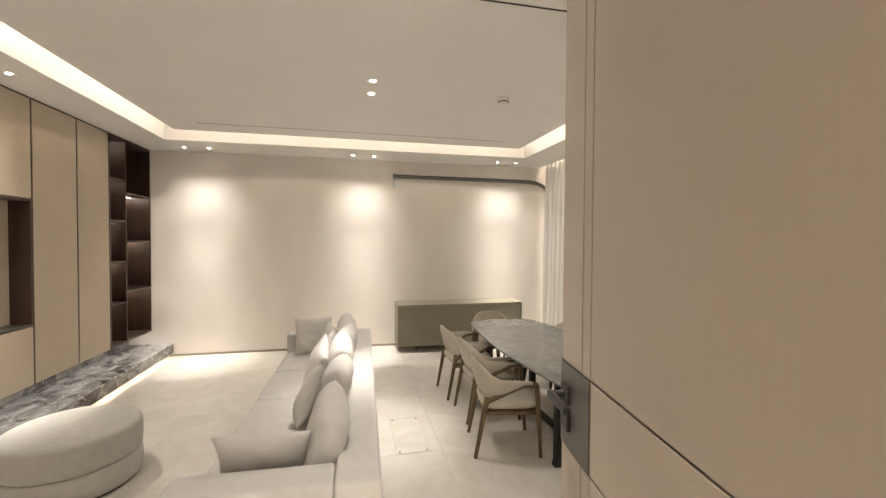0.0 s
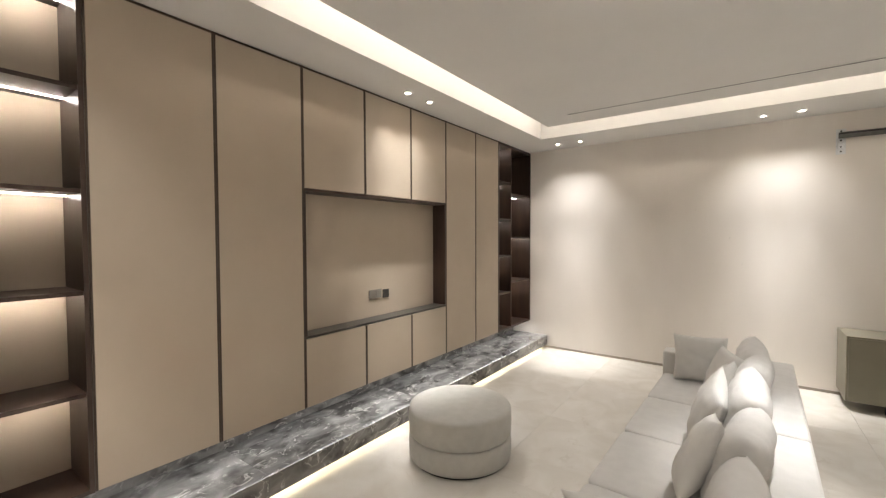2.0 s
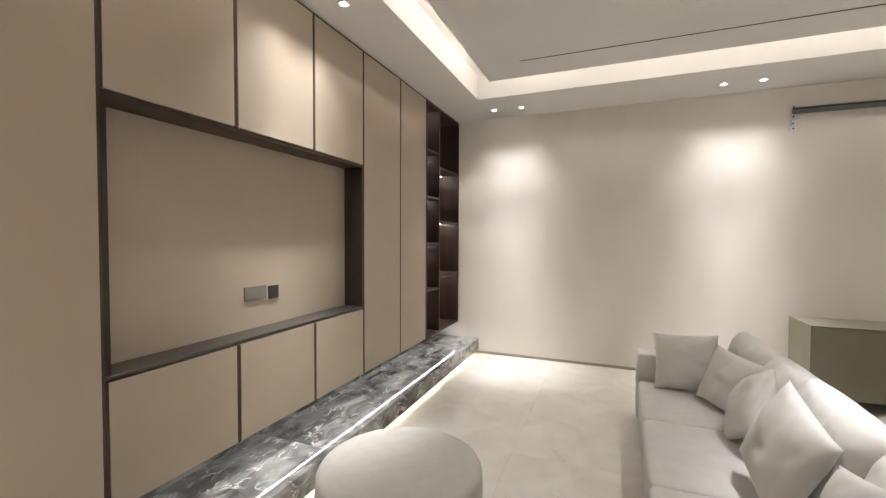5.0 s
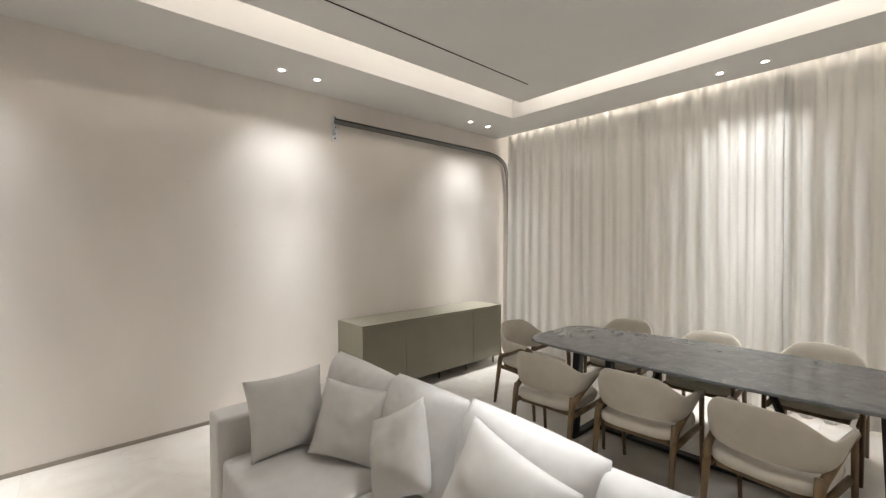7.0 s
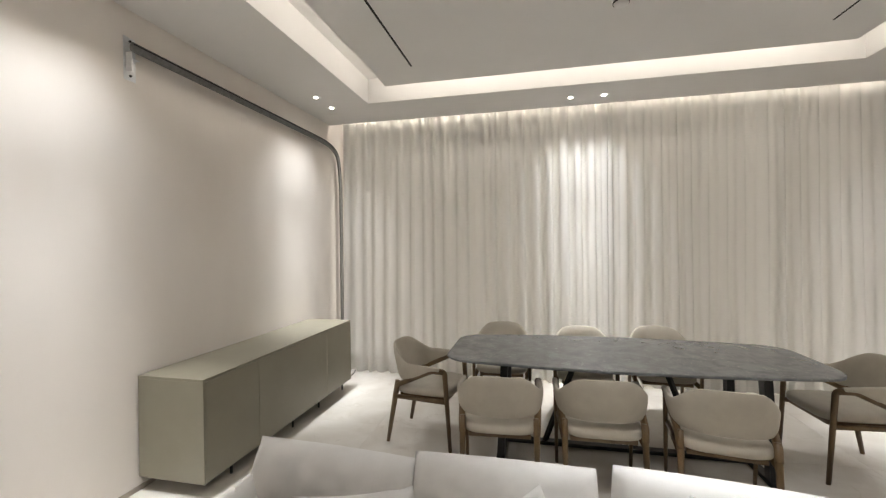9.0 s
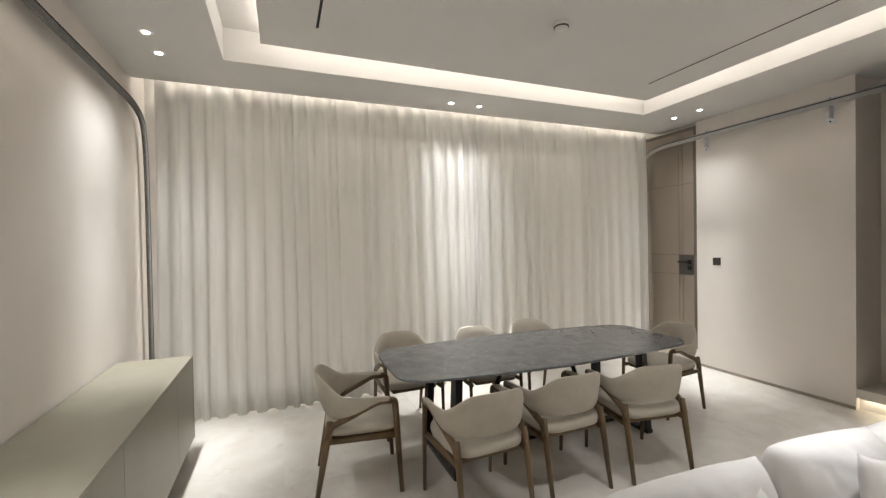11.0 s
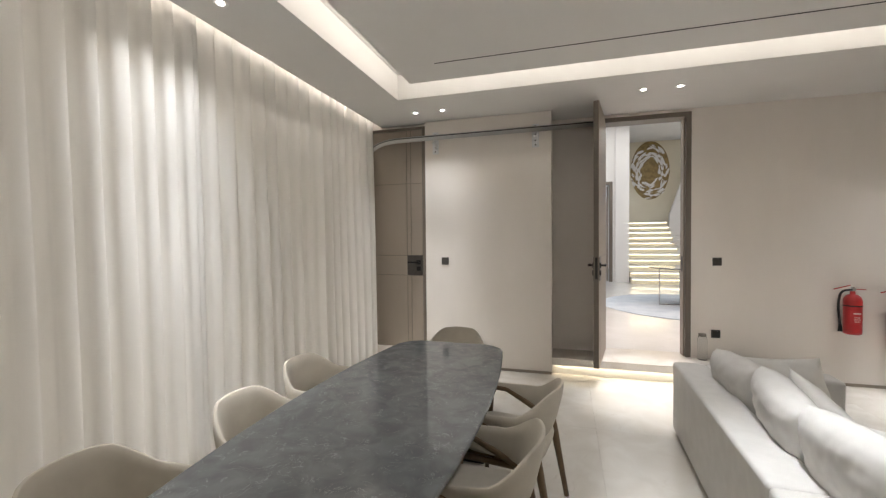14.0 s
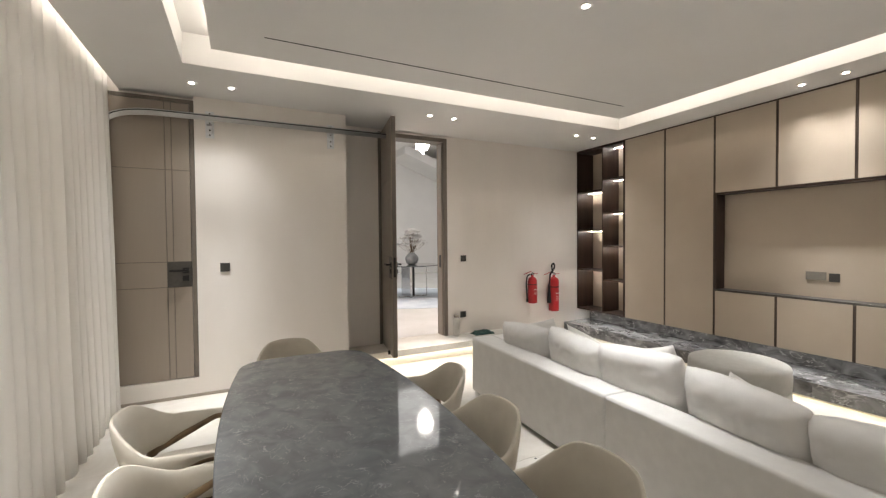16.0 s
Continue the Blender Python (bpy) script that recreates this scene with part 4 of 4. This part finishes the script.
throw_pillow(-0.07, 4.69, SEAT + 0.003, 0.45, 0.44, 0.16, -12, -2, 1, -2)
throw_pillow(0.07, 4.38, SEAT + 0.006, 0.42, 0.41, 0.16, -20, -58, 2, 6)
throw_pillow(0.05, 3.80, SEAT + 0.070, 0.40, 0.39, 0.16, -24, -80, 3, -30)
throw_pillow(-0.01, 3.33, SEAT + 0.055, 0.46, 0.46, 0.15, -20, -88, 4, 15)
throw_pillow(-0.02, 2.60, SEAT + 0.045, 0.47, 0.45, 0.15, -24, -84, 5, -15)
throw_pillow(-0.11, 1.97, SEAT + 0.003, 0.50, 0.43, 0.16, 31, 2, 6, 2)

# ---- ottoman ----
ottoman = thing("ottoman", "round two-tier grey-beige upholstered ottoman", "ottoman", pose(-1.60, 2.90, 0))
R = 0.41
part("plinth", lathe([(R - 0.03, 0.0), (R - 0.03, 0.02)], 48), "black_metal", ottoman)
part("lower_drum", lathe([(R - 0.03, 0.018), (R - 0.006, 0.024), (R, 0.04), (R + 0.003, 0.11), (R, 0.185), (R - 0.006, 0.198), (R - 0.02, 0.204)], 64), "ottoman_fabric", ottoman, smooth=True)
part("upper_drum", lathe([(R - 0.02, 0.204), (R - 0.006, 0.210), (R, 0.222), (R + 0.004, 0.31), (R, 0.395), (R - 0.008, 0.412), (R - 0.03, 0.424), (R - 0.12, 0.432), (0.10, 0.437), (0.01, 0.437)], 64), "ottoman_fabric", ottoman, smooth=True)

# ---- fire extinguishers ----


def extinguisher(x, z0, h, r, horn):
    ob = thing("fire_extinguisher", "red fire extinguisher with black " + ("horn and hose" if horn else "hose") + " on the wall", "extinguisher", pose(x, FRONT + r + 0.025, z0))
    body = part("cylinder", lathe([(r * 0.8, 0.0), (r * 0.97, 0.008), (r, 0.03), (r, h - 0.07), (r * 0.9, h - 0.035), (r * 0.6, h - 0.01), (r * 0.3, h), (r * 0.28, h + 0.03)], 26), "red_paint", ob, smooth=True)
    label = bmesh.new()
    for k in range(9):
        for zz in (h * 0.28, h * 0.60):
            a = math.pi / 2 + radians(-42 + 84 * k / 8)
            label.verts.new(((r + 0.0012) * math.cos(a), (r + 0.0012) * math.sin(a), zz))
    label.verts.ensure_lookup_table()
    for k in range(8):
        label.faces.new((label.verts[2 * k + 2], label.verts[2 * k], label.verts[2 * k + 1], label.verts[2 * k + 3]))
    part("label", label, "label_paper", body, "dark red printed label")
    for zz, wide in ((0.33, 0.30), (0.38, 0.38), (0.43, 0.34), (0.52, 0.42)):
        part("print_bar", box(-r * wide, r * wide, r + 0.0005, r + 0.0022, h * zz, h * zz + (0.006 if zz < 0.5 else 0.014)), "print_pale", body)
    part("band", lathe([(r + 0.0015, h * 0.70), (r + 0.0015, h * 0.73)], 26), "rubber", body)
    part("valve", rod((0, 0, h + 0.025), (0, 0, h + 0.075), 0.016), "steel", ob)
    for a in (0.075, 0.05):
        part("lever", box(-0.13 if a > 0.06 else -0.10, 0.02, -0.009, 0.009, h + a - 0.004, h + a + 0.004, 0.002, 1), "red_paint", ob).rotation_euler = (0, 0.30 if a > 0.06 else -0.02, 0)
    part("gauge", rod((0.0, 0.014, h + 0.05), (0.0, 0.030, h + 0.05), 0.014), "steel", ob)
    if horn:
        hose = bend([(0.02, 0.0, h + 0.06), (0.06, 0.01, h + 0.20), (0.01, 0.02, h + 0.235), (0.00, 0.02, h + 0.14), (0.085, 0.01, h + 0.06), (0.098, 0.01, h - 0.12)], 0.05, 5)
        part("hose", tube(hose, 0.013, 10), "rubber", ob, "black rubber hose", smooth=True)
        part("horn", lathe([(0.018, h - 0.11), (0.022, h - 0.20), (0.034, h - 0.40), (0.036, h - 0.42)], 18, centre=(0.108, 0.01)), "rubber", ob, "black discharge horn", smooth=True)
    else:
        hose = bend([(0.02, 0.0, h + 0.045), (0.10, 0.0, h + 0.03), (0.125, 0.0, h - 0.10), (0.105, 0.0, h * 0.22)], 0.07, 6)
        part("hose", tube(hose, 0.011, 10), "rubber", ob, "black rubber hose", smooth=True)
        part("nozzle", rod((0.105, 0.0, h * 0.24), (0.103, 0.0, h * 0.06), 0.012, 0.020), "rubber", ob)
    part("hook", box(-0.012, 0.012, -r - 0.025, -r * 0.2, h - 0.03, h - 0.02), "steel", ob)
    return ob


extinguisher(-1.50, 0.58, 0.42, 0.076, False)
extinguisher(-1.935, 0.42, 0.56, 0.082, True)

# ---- small things on the floor ----
hatch = thing("floor_hatch", "square stone-filled floor hatch with a thin dark frame", "hatch", pose(0.888, 3.13, 0))
part("cover", box(-0.140, 0.140, -0.335, 0.335, 0.0, 0.0035, 0.001, 1), "floor_stone", hatch)
for a in ((-0.145, 0.145, -0.340, -0.3355), (-0.145, 0.145, 0.3355, 0.340), (-0.145, -0.1405, -0.335, 0.335), (0.1405, 0.145, -0.335, 0.335)):
    part("rim", box(*a, 0.0, 0.004), "joint", hatch)
for x, y in ((-0.115, -0.31), (0.115, -0.31), (0.115, 0.31), (-0.115, 0.31)):
    part("lifting_point", rod((x, y, 0.003), (x, y, 0.0045), 0.010), "switch_black", hatch)

cable = thing("power_cable", "black power cable lying on the floor by the sideboard", "cable")
part("cord", tube(bend([(3.10, 6.25, 0.05), (3.2, 6.12, 0.008), (3.42, 6.10, 0.008), (3.55, 6.02, 0.008), (3.72, 6.06, 0.008)], 0.08, 5), 0.006, 8), "rubber", cable, smooth=True)

heap = thing("folded_cloth", "crumpled dark green patterned cloth bag on the entrance step", "cloth", pose(-0.55, -0.06, STEP))
rag = bmesh.new()
n = 14
grid = [[rag.verts.new((0.34 * (i / n - 0.5), 0.20 * (j / n - 0.5), 0.055 * max(0.0, (1 - (2 * i / n - 1) ** 4) * (1 - (2 * j / n - 1) ** 4)) * (0.7 + 0.6 * noise.noise(Vector((i * 0.6, j * 0.6, 2.0)))) + 0.002))
         for i in range(n + 1)] for j in range(n + 1)]
for j in range(n):
    for i in range(n):
        rag.faces.new((grid[j][i], grid[j][i + 1], grid[j + 1][i + 1], grid[j + 1][i]))
part("cloth", rag, "dark_cloth", heap, smooth=True).modifiers.new("thickness", "SOLIDIFY").thickness = 0.004

bottle = thing("glass_jar", "clear jar with a grey lid standing on the entrance step", "jar", pose(-0.13, -0.10, STEP))
part("body", lathe([(0.044, 0.0), (0.050, 0.008), (0.050, 0.235), (0.044, 0.262), (0.036, 0.272)], 24), "clear_plastic", bottle, smooth=True)
part("lid", lathe([(0.038, 0.272), (0.039, 0.276), (0.039, 0.300), (0.036, 0.304)], 24), "socket_grey", bottle, "grey screw lid", smooth=True)

# ---- stair hall seen through the open door ----
HX0, HX1, HY0 = -6.0, 4.0, -9.0
structure("hall_floor", box(HX0, HX1, -15.5, FRONT - 0.2, 0.05, STEP), "hall_stone", "polished white stone floor of the hall", "floor")
far = box(1.17, HX1, HY0 - 0.2, HY0, STEP, 5.2)
box(-0.55, -0.07, HY0 - 0.2, HY0, STEP, 5.2, bm=far)
box(-0.07, 1.17, HY0 - 0.2, HY0, 3.42, 5.2, bm=far)
structure("hall_wall_far", far, "hall_wall", "white hall wall around a far doorway", "wall")
structure("hall_pilaster", box(-0.55, -0.14, HY0, HY0 + 0.12, STEP, 5.2), "hall_wall", "white pilaster beside the far doorway", "pilaster")
corner = box(1.20, HX1, -6.85, -6.70, STEP, 5.2)
box(1.20, 1.35, -7.80, -6.85, STEP, 5.2, bm=corner)
box(1.20, 1.35, HY0, -8.75, STEP, 5.2, bm=corner)
box(1.20, 1.35, -8.75, -7.80, 3.30, 5.2, bm=corner)
structure("hall_wall_corner", corner, "hall_wall", "white hall wall corner with a recessed door", "wall")
hall_door = tagged(new("door_4"), "closed taupe veneer door in the hall side wall", "door", kind="structure")
part("leaf", box(1.27, 1.31, -8.72, -7.83, STEP + 0.01, 3.27, 0.003, 1), "frame_veneer", hall_door)
part("jamb", box(1.19, 1.36, -8.75, -8.70, STEP, 3.30, 0.003, 1), "frame_veneer", hall_door)
part("jamb", box(1.19, 1.36, -7.85, -7.80, STEP, 3.30, 0.003, 1), "frame_veneer", hall_door)
part("handle", box(1.20, 1.27, -7.98, -7.90, 1.20, 1.24, 0.004, 1), "black_metal", hall_door)
structure("hall_wall_right", box(HX1, HX1 + 0.2, -15.5, FRONT - 0.2, 0.0, 5.2), "hall_wall", "white side wall of the hall", "wall")
structure("hall_wall_left", box(HX0 - 0.2, HX0, -15.5, FRONT - 0.2, 0.0, 5.2), "hall_wall", "white side wall of the hall", "wall")
structure("hall_wall_near", box(HX0, HX1, FRONT - 0.26, FRONT - 0.2, 3.45, 5.2), "hall_wall", "white hall wall above the doorway", "wall")
structure("hall_ceiling", box(HX0 - 0.2, HX1 + 0.2, -15.5, FRONT - 0.2, 5.2, 5.35), "hall_wall", "white hall ceiling", "ceiling")
structure("stair_wall", box(-3.3, -0.55, -11.95, -11.75, STEP, 5.2), "cream_wall", "cream wall behind the stairs", "wall")
structure("stair_side_wall", box(-0.55, -0.42, -11.75, HY0 - 0.2, STEP, 5.2), "hall_wall", "white wall beside the stairs", "wall")
structure("far_room_wall", box(-3.0, 3.5, -15.5, -15.3, STEP, 3.6), "hall_wall", "pale wall of the far room", "wall")
structure("far_room_ceiling", box(-0.42, 3.5, -15.3, HY0 - 0.2, 3.5, 3.6), "hall_wall", "white ceiling of the far room", "ceiling")
far_door = tagged(new("door_3"), "far doorway with taupe frame and its leaf open", "door", kind="structure")
part("jamb", box(-0.07, 0.03, HY0 - 0.21, HY0 + 0.02, STEP, 3.42, 0.004, 1), "frame_veneer", far_door)
part("jamb", box(1.07, 1.17, HY0 - 0.21, HY0 + 0.02, STEP, 3.42, 0.004, 1), "frame_veneer", far_door)
part("head", box(0.03, 1.07, HY0 - 0.21, HY0 + 0.02, 3.32, 3.42, 0.004, 1), "frame_veneer", far_door)
part("leaf", box(0.04, 0.09, HY0 - 1.15, HY0 - 0.21, STEP + 0.01, 3.30, 0.004, 1), "door_veneer", far_door)
part("handle", box(0.09, 0.14, HY0 - 1.05, HY0 - 0.95, 1.18, 1.38, 0.004, 1), "black_metal", far_door)
console = thing("far_console", "small grey bedside cabinet with a white front in the far room", "cabinet", pose(0.83, -15.0, STEP))
part("body", box(-0.25, 0.25, -0.2, 0.2, 0.0, 0.62, 0.01, 2), "plate_metal", console)
part("inset", box(-0.19, 0.19, 0.2, 0.21, 0.06, 0.48, 0.004, 1), "petal", console)
for k, (x, z) in enumerate(((0.72, 0.66), (0.80, 0.62), (0.90, 0.64))):
    bowl = thing("ornament", "small dark round ornament on the far cabinet", "ornament", pose(x, -14.92, STEP + 0.62), "ornaments on the far cabinet")
    part("bowl", lathe([(0.03, 0.0), (0.055, 0.04), (0.06, 0.08), (0.045, 0.12), (0.02, 0.14)], 14), "black_metal", bowl, smooth=True)
    part("rim", lathe([(0.021, 0.139), (0.021, 0.146)], 14), "plate_metal", bowl)
bed = thing("bed", "low white upholstered bed in the far room", "bed", pose(1.75, -14.1, STEP))
part("frame", box(-0.55, 1.2, -1.1, 1.1, 0.0, 0.28, 0.03, 3), "socket_grey", bed)
part("headboard", box(-0.60, 1.2, -1.2, -1.1, 0.0, 1.05, 0.03, 3), "chair_fabric", bed, "beige upholstered headboard")
part("mattress", box(-0.53, 1.2, -1.08, 1.08, 0.28, 0.56, 0.06, 4), "petal", bed, "white bed linen", smooth=False)
for x, y in ((0.35, -10.6), (0.10, -10.9), (0.05, -11.9), (-0.20, -12.3), (0.42, -12.8)):
    copy_thing(first, pose(x, y, 3.5))
pendant = thing("pendant_lamp", "cluster of small glowing glass globes in the far room", "lamp", pose(0.55, -14.6, 3.5))
for k, (dx, dz) in enumerate(((-0.12, -1.55), (0.10, -1.85), (0.0, -2.10), (-0.05, -1.25))):
    part("cord", rod((dx, 0, dz + 0.08), (dx, 0, 0), 0.004), "black_metal", pendant)
    globe = lathe([(0.06 * math.sin(math.pi * (j + 0.15) / 10.3), dz - 0.06 * math.cos(math.pi * (j + 0.15) / 10.3)) for j in range(11)], 20, centre=(dx, 0))
    part("globe", globe, "bulb", pendant, "glowing glass globe", smooth=True)

stairs = thing("staircase", "pale stone stairs with a warm light strip under every tread", "stairs", kind="structure")
for k in range(11):
    y1 = -8.42 - 0.29 * k
    z = STEP + 0.182 * (k + 1)
    part("tread", box(-2.14, -0.56, y1 - 0.32, y1, z - 0.045, z, 0.004, 1), "hall_stone", stairs)
    part("riser", box(-2.14, -0.56, y1 - 0.32, y1 - 0.035, STEP + 0.001 if k == 0 else z - 0.182, z - 0.045), "cream_wall", stairs)
    part("light_strip", box(-2.12, -0.58, y1 - 0.034, y1 - 0.018, z - 0.056, z - 0.046), "stair_led", stairs, "glowing light strip")

# White wall on the open side of the stairs, its edge following the flight above
side = bmesh.new()
line = ((-2.16, STEP), (-2.20, 2.45), (-2.85, 4.40), (-3.15, 5.2), (HX0, 5.2), (HX0, STEP))
near, rear = [[side.verts.new((x, y, z)) for x, z in line] for y in (-11.20, -11.40)]
side.faces.new(near)
side.faces.new(rear[::-1])
for i in range(len(line)):
    j = (i + 1) % len(line)
    side.faces.new((near[i], rear[i], rear[j], near[j]))
bmesh.ops.recalc_face_normals(side, faces=side.faces)
structure("stair_opening_wall", side, "hall_wall", "white wall beside the stairs with a slanting edge", "wall")
flight = bmesh.new()
ends = [[flight.verts.new((x, y, z)) for y, z in ((-11.18, h), (-9.6, h), (-9.6, h + 0.35), (-11.18, h + 0.35))] for x, h in ((-3.0, 4.92), (-5.98, 3.80))]
flight.faces.new(ends[0])
flight.faces.new(ends[1][::-1])
for i in range(4):
    j = (i + 1) % 4
    flight.faces.new((ends[0][i], ends[1][i], ends[1][j], ends[0][j]))
bmesh.ops.recalc_face_normals(flight, faces=flight.faces)
structure("stair_flight", flight, "hall_wall", "white sloping underside of the upper stair flight", "stairs")

art = thing("wall_art", "large gold leaf oval with swirling white flakes on the stair wall", "artwork", pose(-1.64, -11.72, 4.12))
rng = random.Random(5)
oval = lathe([(0.995, 0.004), (1.0, 0.010), (1.0, 0.016), (0.99, 0.020)], 48)
for vert in oval.verts:
    vert.co = Vector((vert.co.x * 0.66, vert.co.z - 0.022, vert.co.y * 1.08))
bmesh.ops.recalc_face_normals(oval, faces=oval.faces)
part("backing", oval, "gold_leaf", art, "brown gold leaf oval")
part("disc", lathe([(0.34, 0.0), (0.34, 0.012)], 40), "gold_leaf", art).rotation_euler = (radians(-90), 0, 0)
for k in range(150):
    a, rad = rng.uniform(0, 2 * math.pi), rng.uniform(0.36, 1.0) ** 0.8
    x, z = 0.64 * rad * math.cos(a), 1.06 * rad * math.sin(a)
    w, h = rng.uniform(0.06, 0.16), rng.uniform(0.02, 0.05)
    flake = bmesh.new()
    ring = [flake.verts.new((w * math.cos(t) * (1 + 0.3 * math.sin(3 * t + k)), rng.uniform(0.004, 0.012), h * math.sin(t))) for t in [2 * math.pi * i / 9 for i in range(9)]]
    face = flake.faces.new(ring)
    ext = bmesh.ops.extrude_face_region(flake, geom=[face])
    for v in [e for e in ext["geom"] if isinstance(e, bmesh.types.BMVert)]:
        v.co.y += 0.012
    bmesh.ops.recalc_face_normals(flake, faces=flake.faces)
    bmesh.ops.transform(flake, matrix=pose(x, 0, z, 0, math.degrees(-a) + 90 + rng.uniform(-25, 25), 0), verts=flake.verts)
    part("flake", flake, "petal" if k % 5 else "gold_leaf", art)

chandelier = thing("chandelier", "hanging cluster of glowing crystal rods in the hall", "lamp", pose(-0.56, -2.26, 5.2))
part("cord", rod((0, 0, -1.55), (0, 0, 0), 0.006), "steel", chandelier)
part("plate", lathe([(0.15, -1.56), (0.17, -1.555), (0.17, -1.54), (0.15, -1.535)], 28), "steel", chandelier)
for k in range(16):
    a, r = k * 2.4, 0.035 + 0.0075 * k
    drop = rng.uniform(0.14, 0.34)
    part("crystal_rod", rod((r * math.cos(a), r * math.sin(a), -1.56 - drop), (r * math.cos(a), r * math.sin(a), -1.56), 0.011, sides=6), "bulb", chandelier, "glowing crystal rod")

rug = thing("round_rug", "large round pale blue rug on the hall floor", "rug", pose(-1.15, -4.25, STEP))
part("mat", lathe([(1.78, 0.0), (1.80, 0.006), (1.78, 0.014), (0.01, 0.014)], 64), "blue_rug", rug)

hall_table = thing("hall_table", "round dark glass hall table on steel and black legs", "table", pose(-1.05, -4.30, STEP + 0.014))
part("tabletop", lathe([(0.72, 0.765), (0.74, 0.772), (0.74, 0.782), (0.73, 0.788)], 56), "smoked_glass", hall_table, "dark glass round top")
part("column", box(-0.10, 0.02, -0.10, 0.10, 0.0, 0.765, 0.004, 1), "black_metal", hall_table)
part("panel", box(0.04, 0.10, -0.30, 0.30, 0.0, 0.765, 0.004, 1), "steel", hall_table)
for x, y in ((0.56, 0.10), (-0.42, 0.10)):
    part("leg", rod((x, y, 0.0), (x, y, 0.765), 0.012), "steel", hall_table)
part("foot_bar", rod((-0.42, 0.10, 0.012), (0.56, 0.10, 0.012), 0.010), "steel", hall_table)
vase = thing("flower_vase", "round grey glazed vase of white flowers on the hall table", "vase", pose(-1.12, -4.30, STEP + 0.014 + 0.788))
part("pot", lathe([(0.07, 0.0), (0.13, 0.03), (0.165, 0.11), (0.160, 0.18), (0.11, 0.25), (0.075, 0.28), (0.08, 0.295)], 32), "vase_glaze", vase, smooth=True)
for k in range(46):
    a, b = rng.uniform(0, 2 * math.pi), rng.uniform(0.1, 0.95)
    tip = Vector((0.36 * b * math.cos(a), 0.36 * b * math.sin(a), 0.42 + 0.42 * (1 - b * b) * rng.uniform(0.6, 1.1)))
    stem = part("stem", tube([(0, 0, 0.28), tip * 0.6 + Vector((0, 0, 0.08)), tip], 0.003, 5), "chair_wood", vase)
    bloom = bmesh.new()
    for p in range(6):
        t = 2 * math.pi * p / 6 + k
        d = Vector((math.cos(t), math.sin(t), 0.35 + 0.2 * math.sin(k)))
        s = Vector((-math.sin(t), math.cos(t), 0))
        q = [tip, tip + d * 0.065 + s * 0.060, tip + d * 0.13, tip + d * 0.065 - s * 0.060]
        bloom.faces.new([bloom.verts.new(c) for c in q])
    part("flower", bloom, "petal", stem)

# ---- floor, laid with large stone tiles ----
floor = structure("floor", box(LEFT, RIGHT, FRONT, BACK, -0.12, -0.004), "joint", "pale beige stone floor in large polished tiles", "floor")
TILE, GAP = 1.20, 0.0006
meshes = {}
xs = [-1.27 + TILE * k for k in range(-2, 6)]
ys = [2.795 + TILE * k for k in range(-3, 4)]
for i, x0 in enumerate(xs):
    for j, y0 in enumerate(ys):
        a, b = max(x0, LEFT), min(x0 + TILE, RIGHT)
        c, d = max(y0, FRONT), min(y0 + TILE, BACK)
        if b - a < 0.02 or d - c < 0.02:
            continue
        key = (round(b - a, 3), round(d - c, 3))
        if key not in meshes:
            bm = box(GAP, key[0] - GAP, GAP, key[1] - GAP, -0.004, 0.0)
            mesh = bpy.data.meshes.new("tile")
            bm.to_mesh(mesh)
            bm.free()
            mesh.materials.append(M["floor_stone"])
            meshes[key] = mesh
        tile = new("tile", meshes[key])
        tile.parent = floor
        tile.location = (a, c, 0)
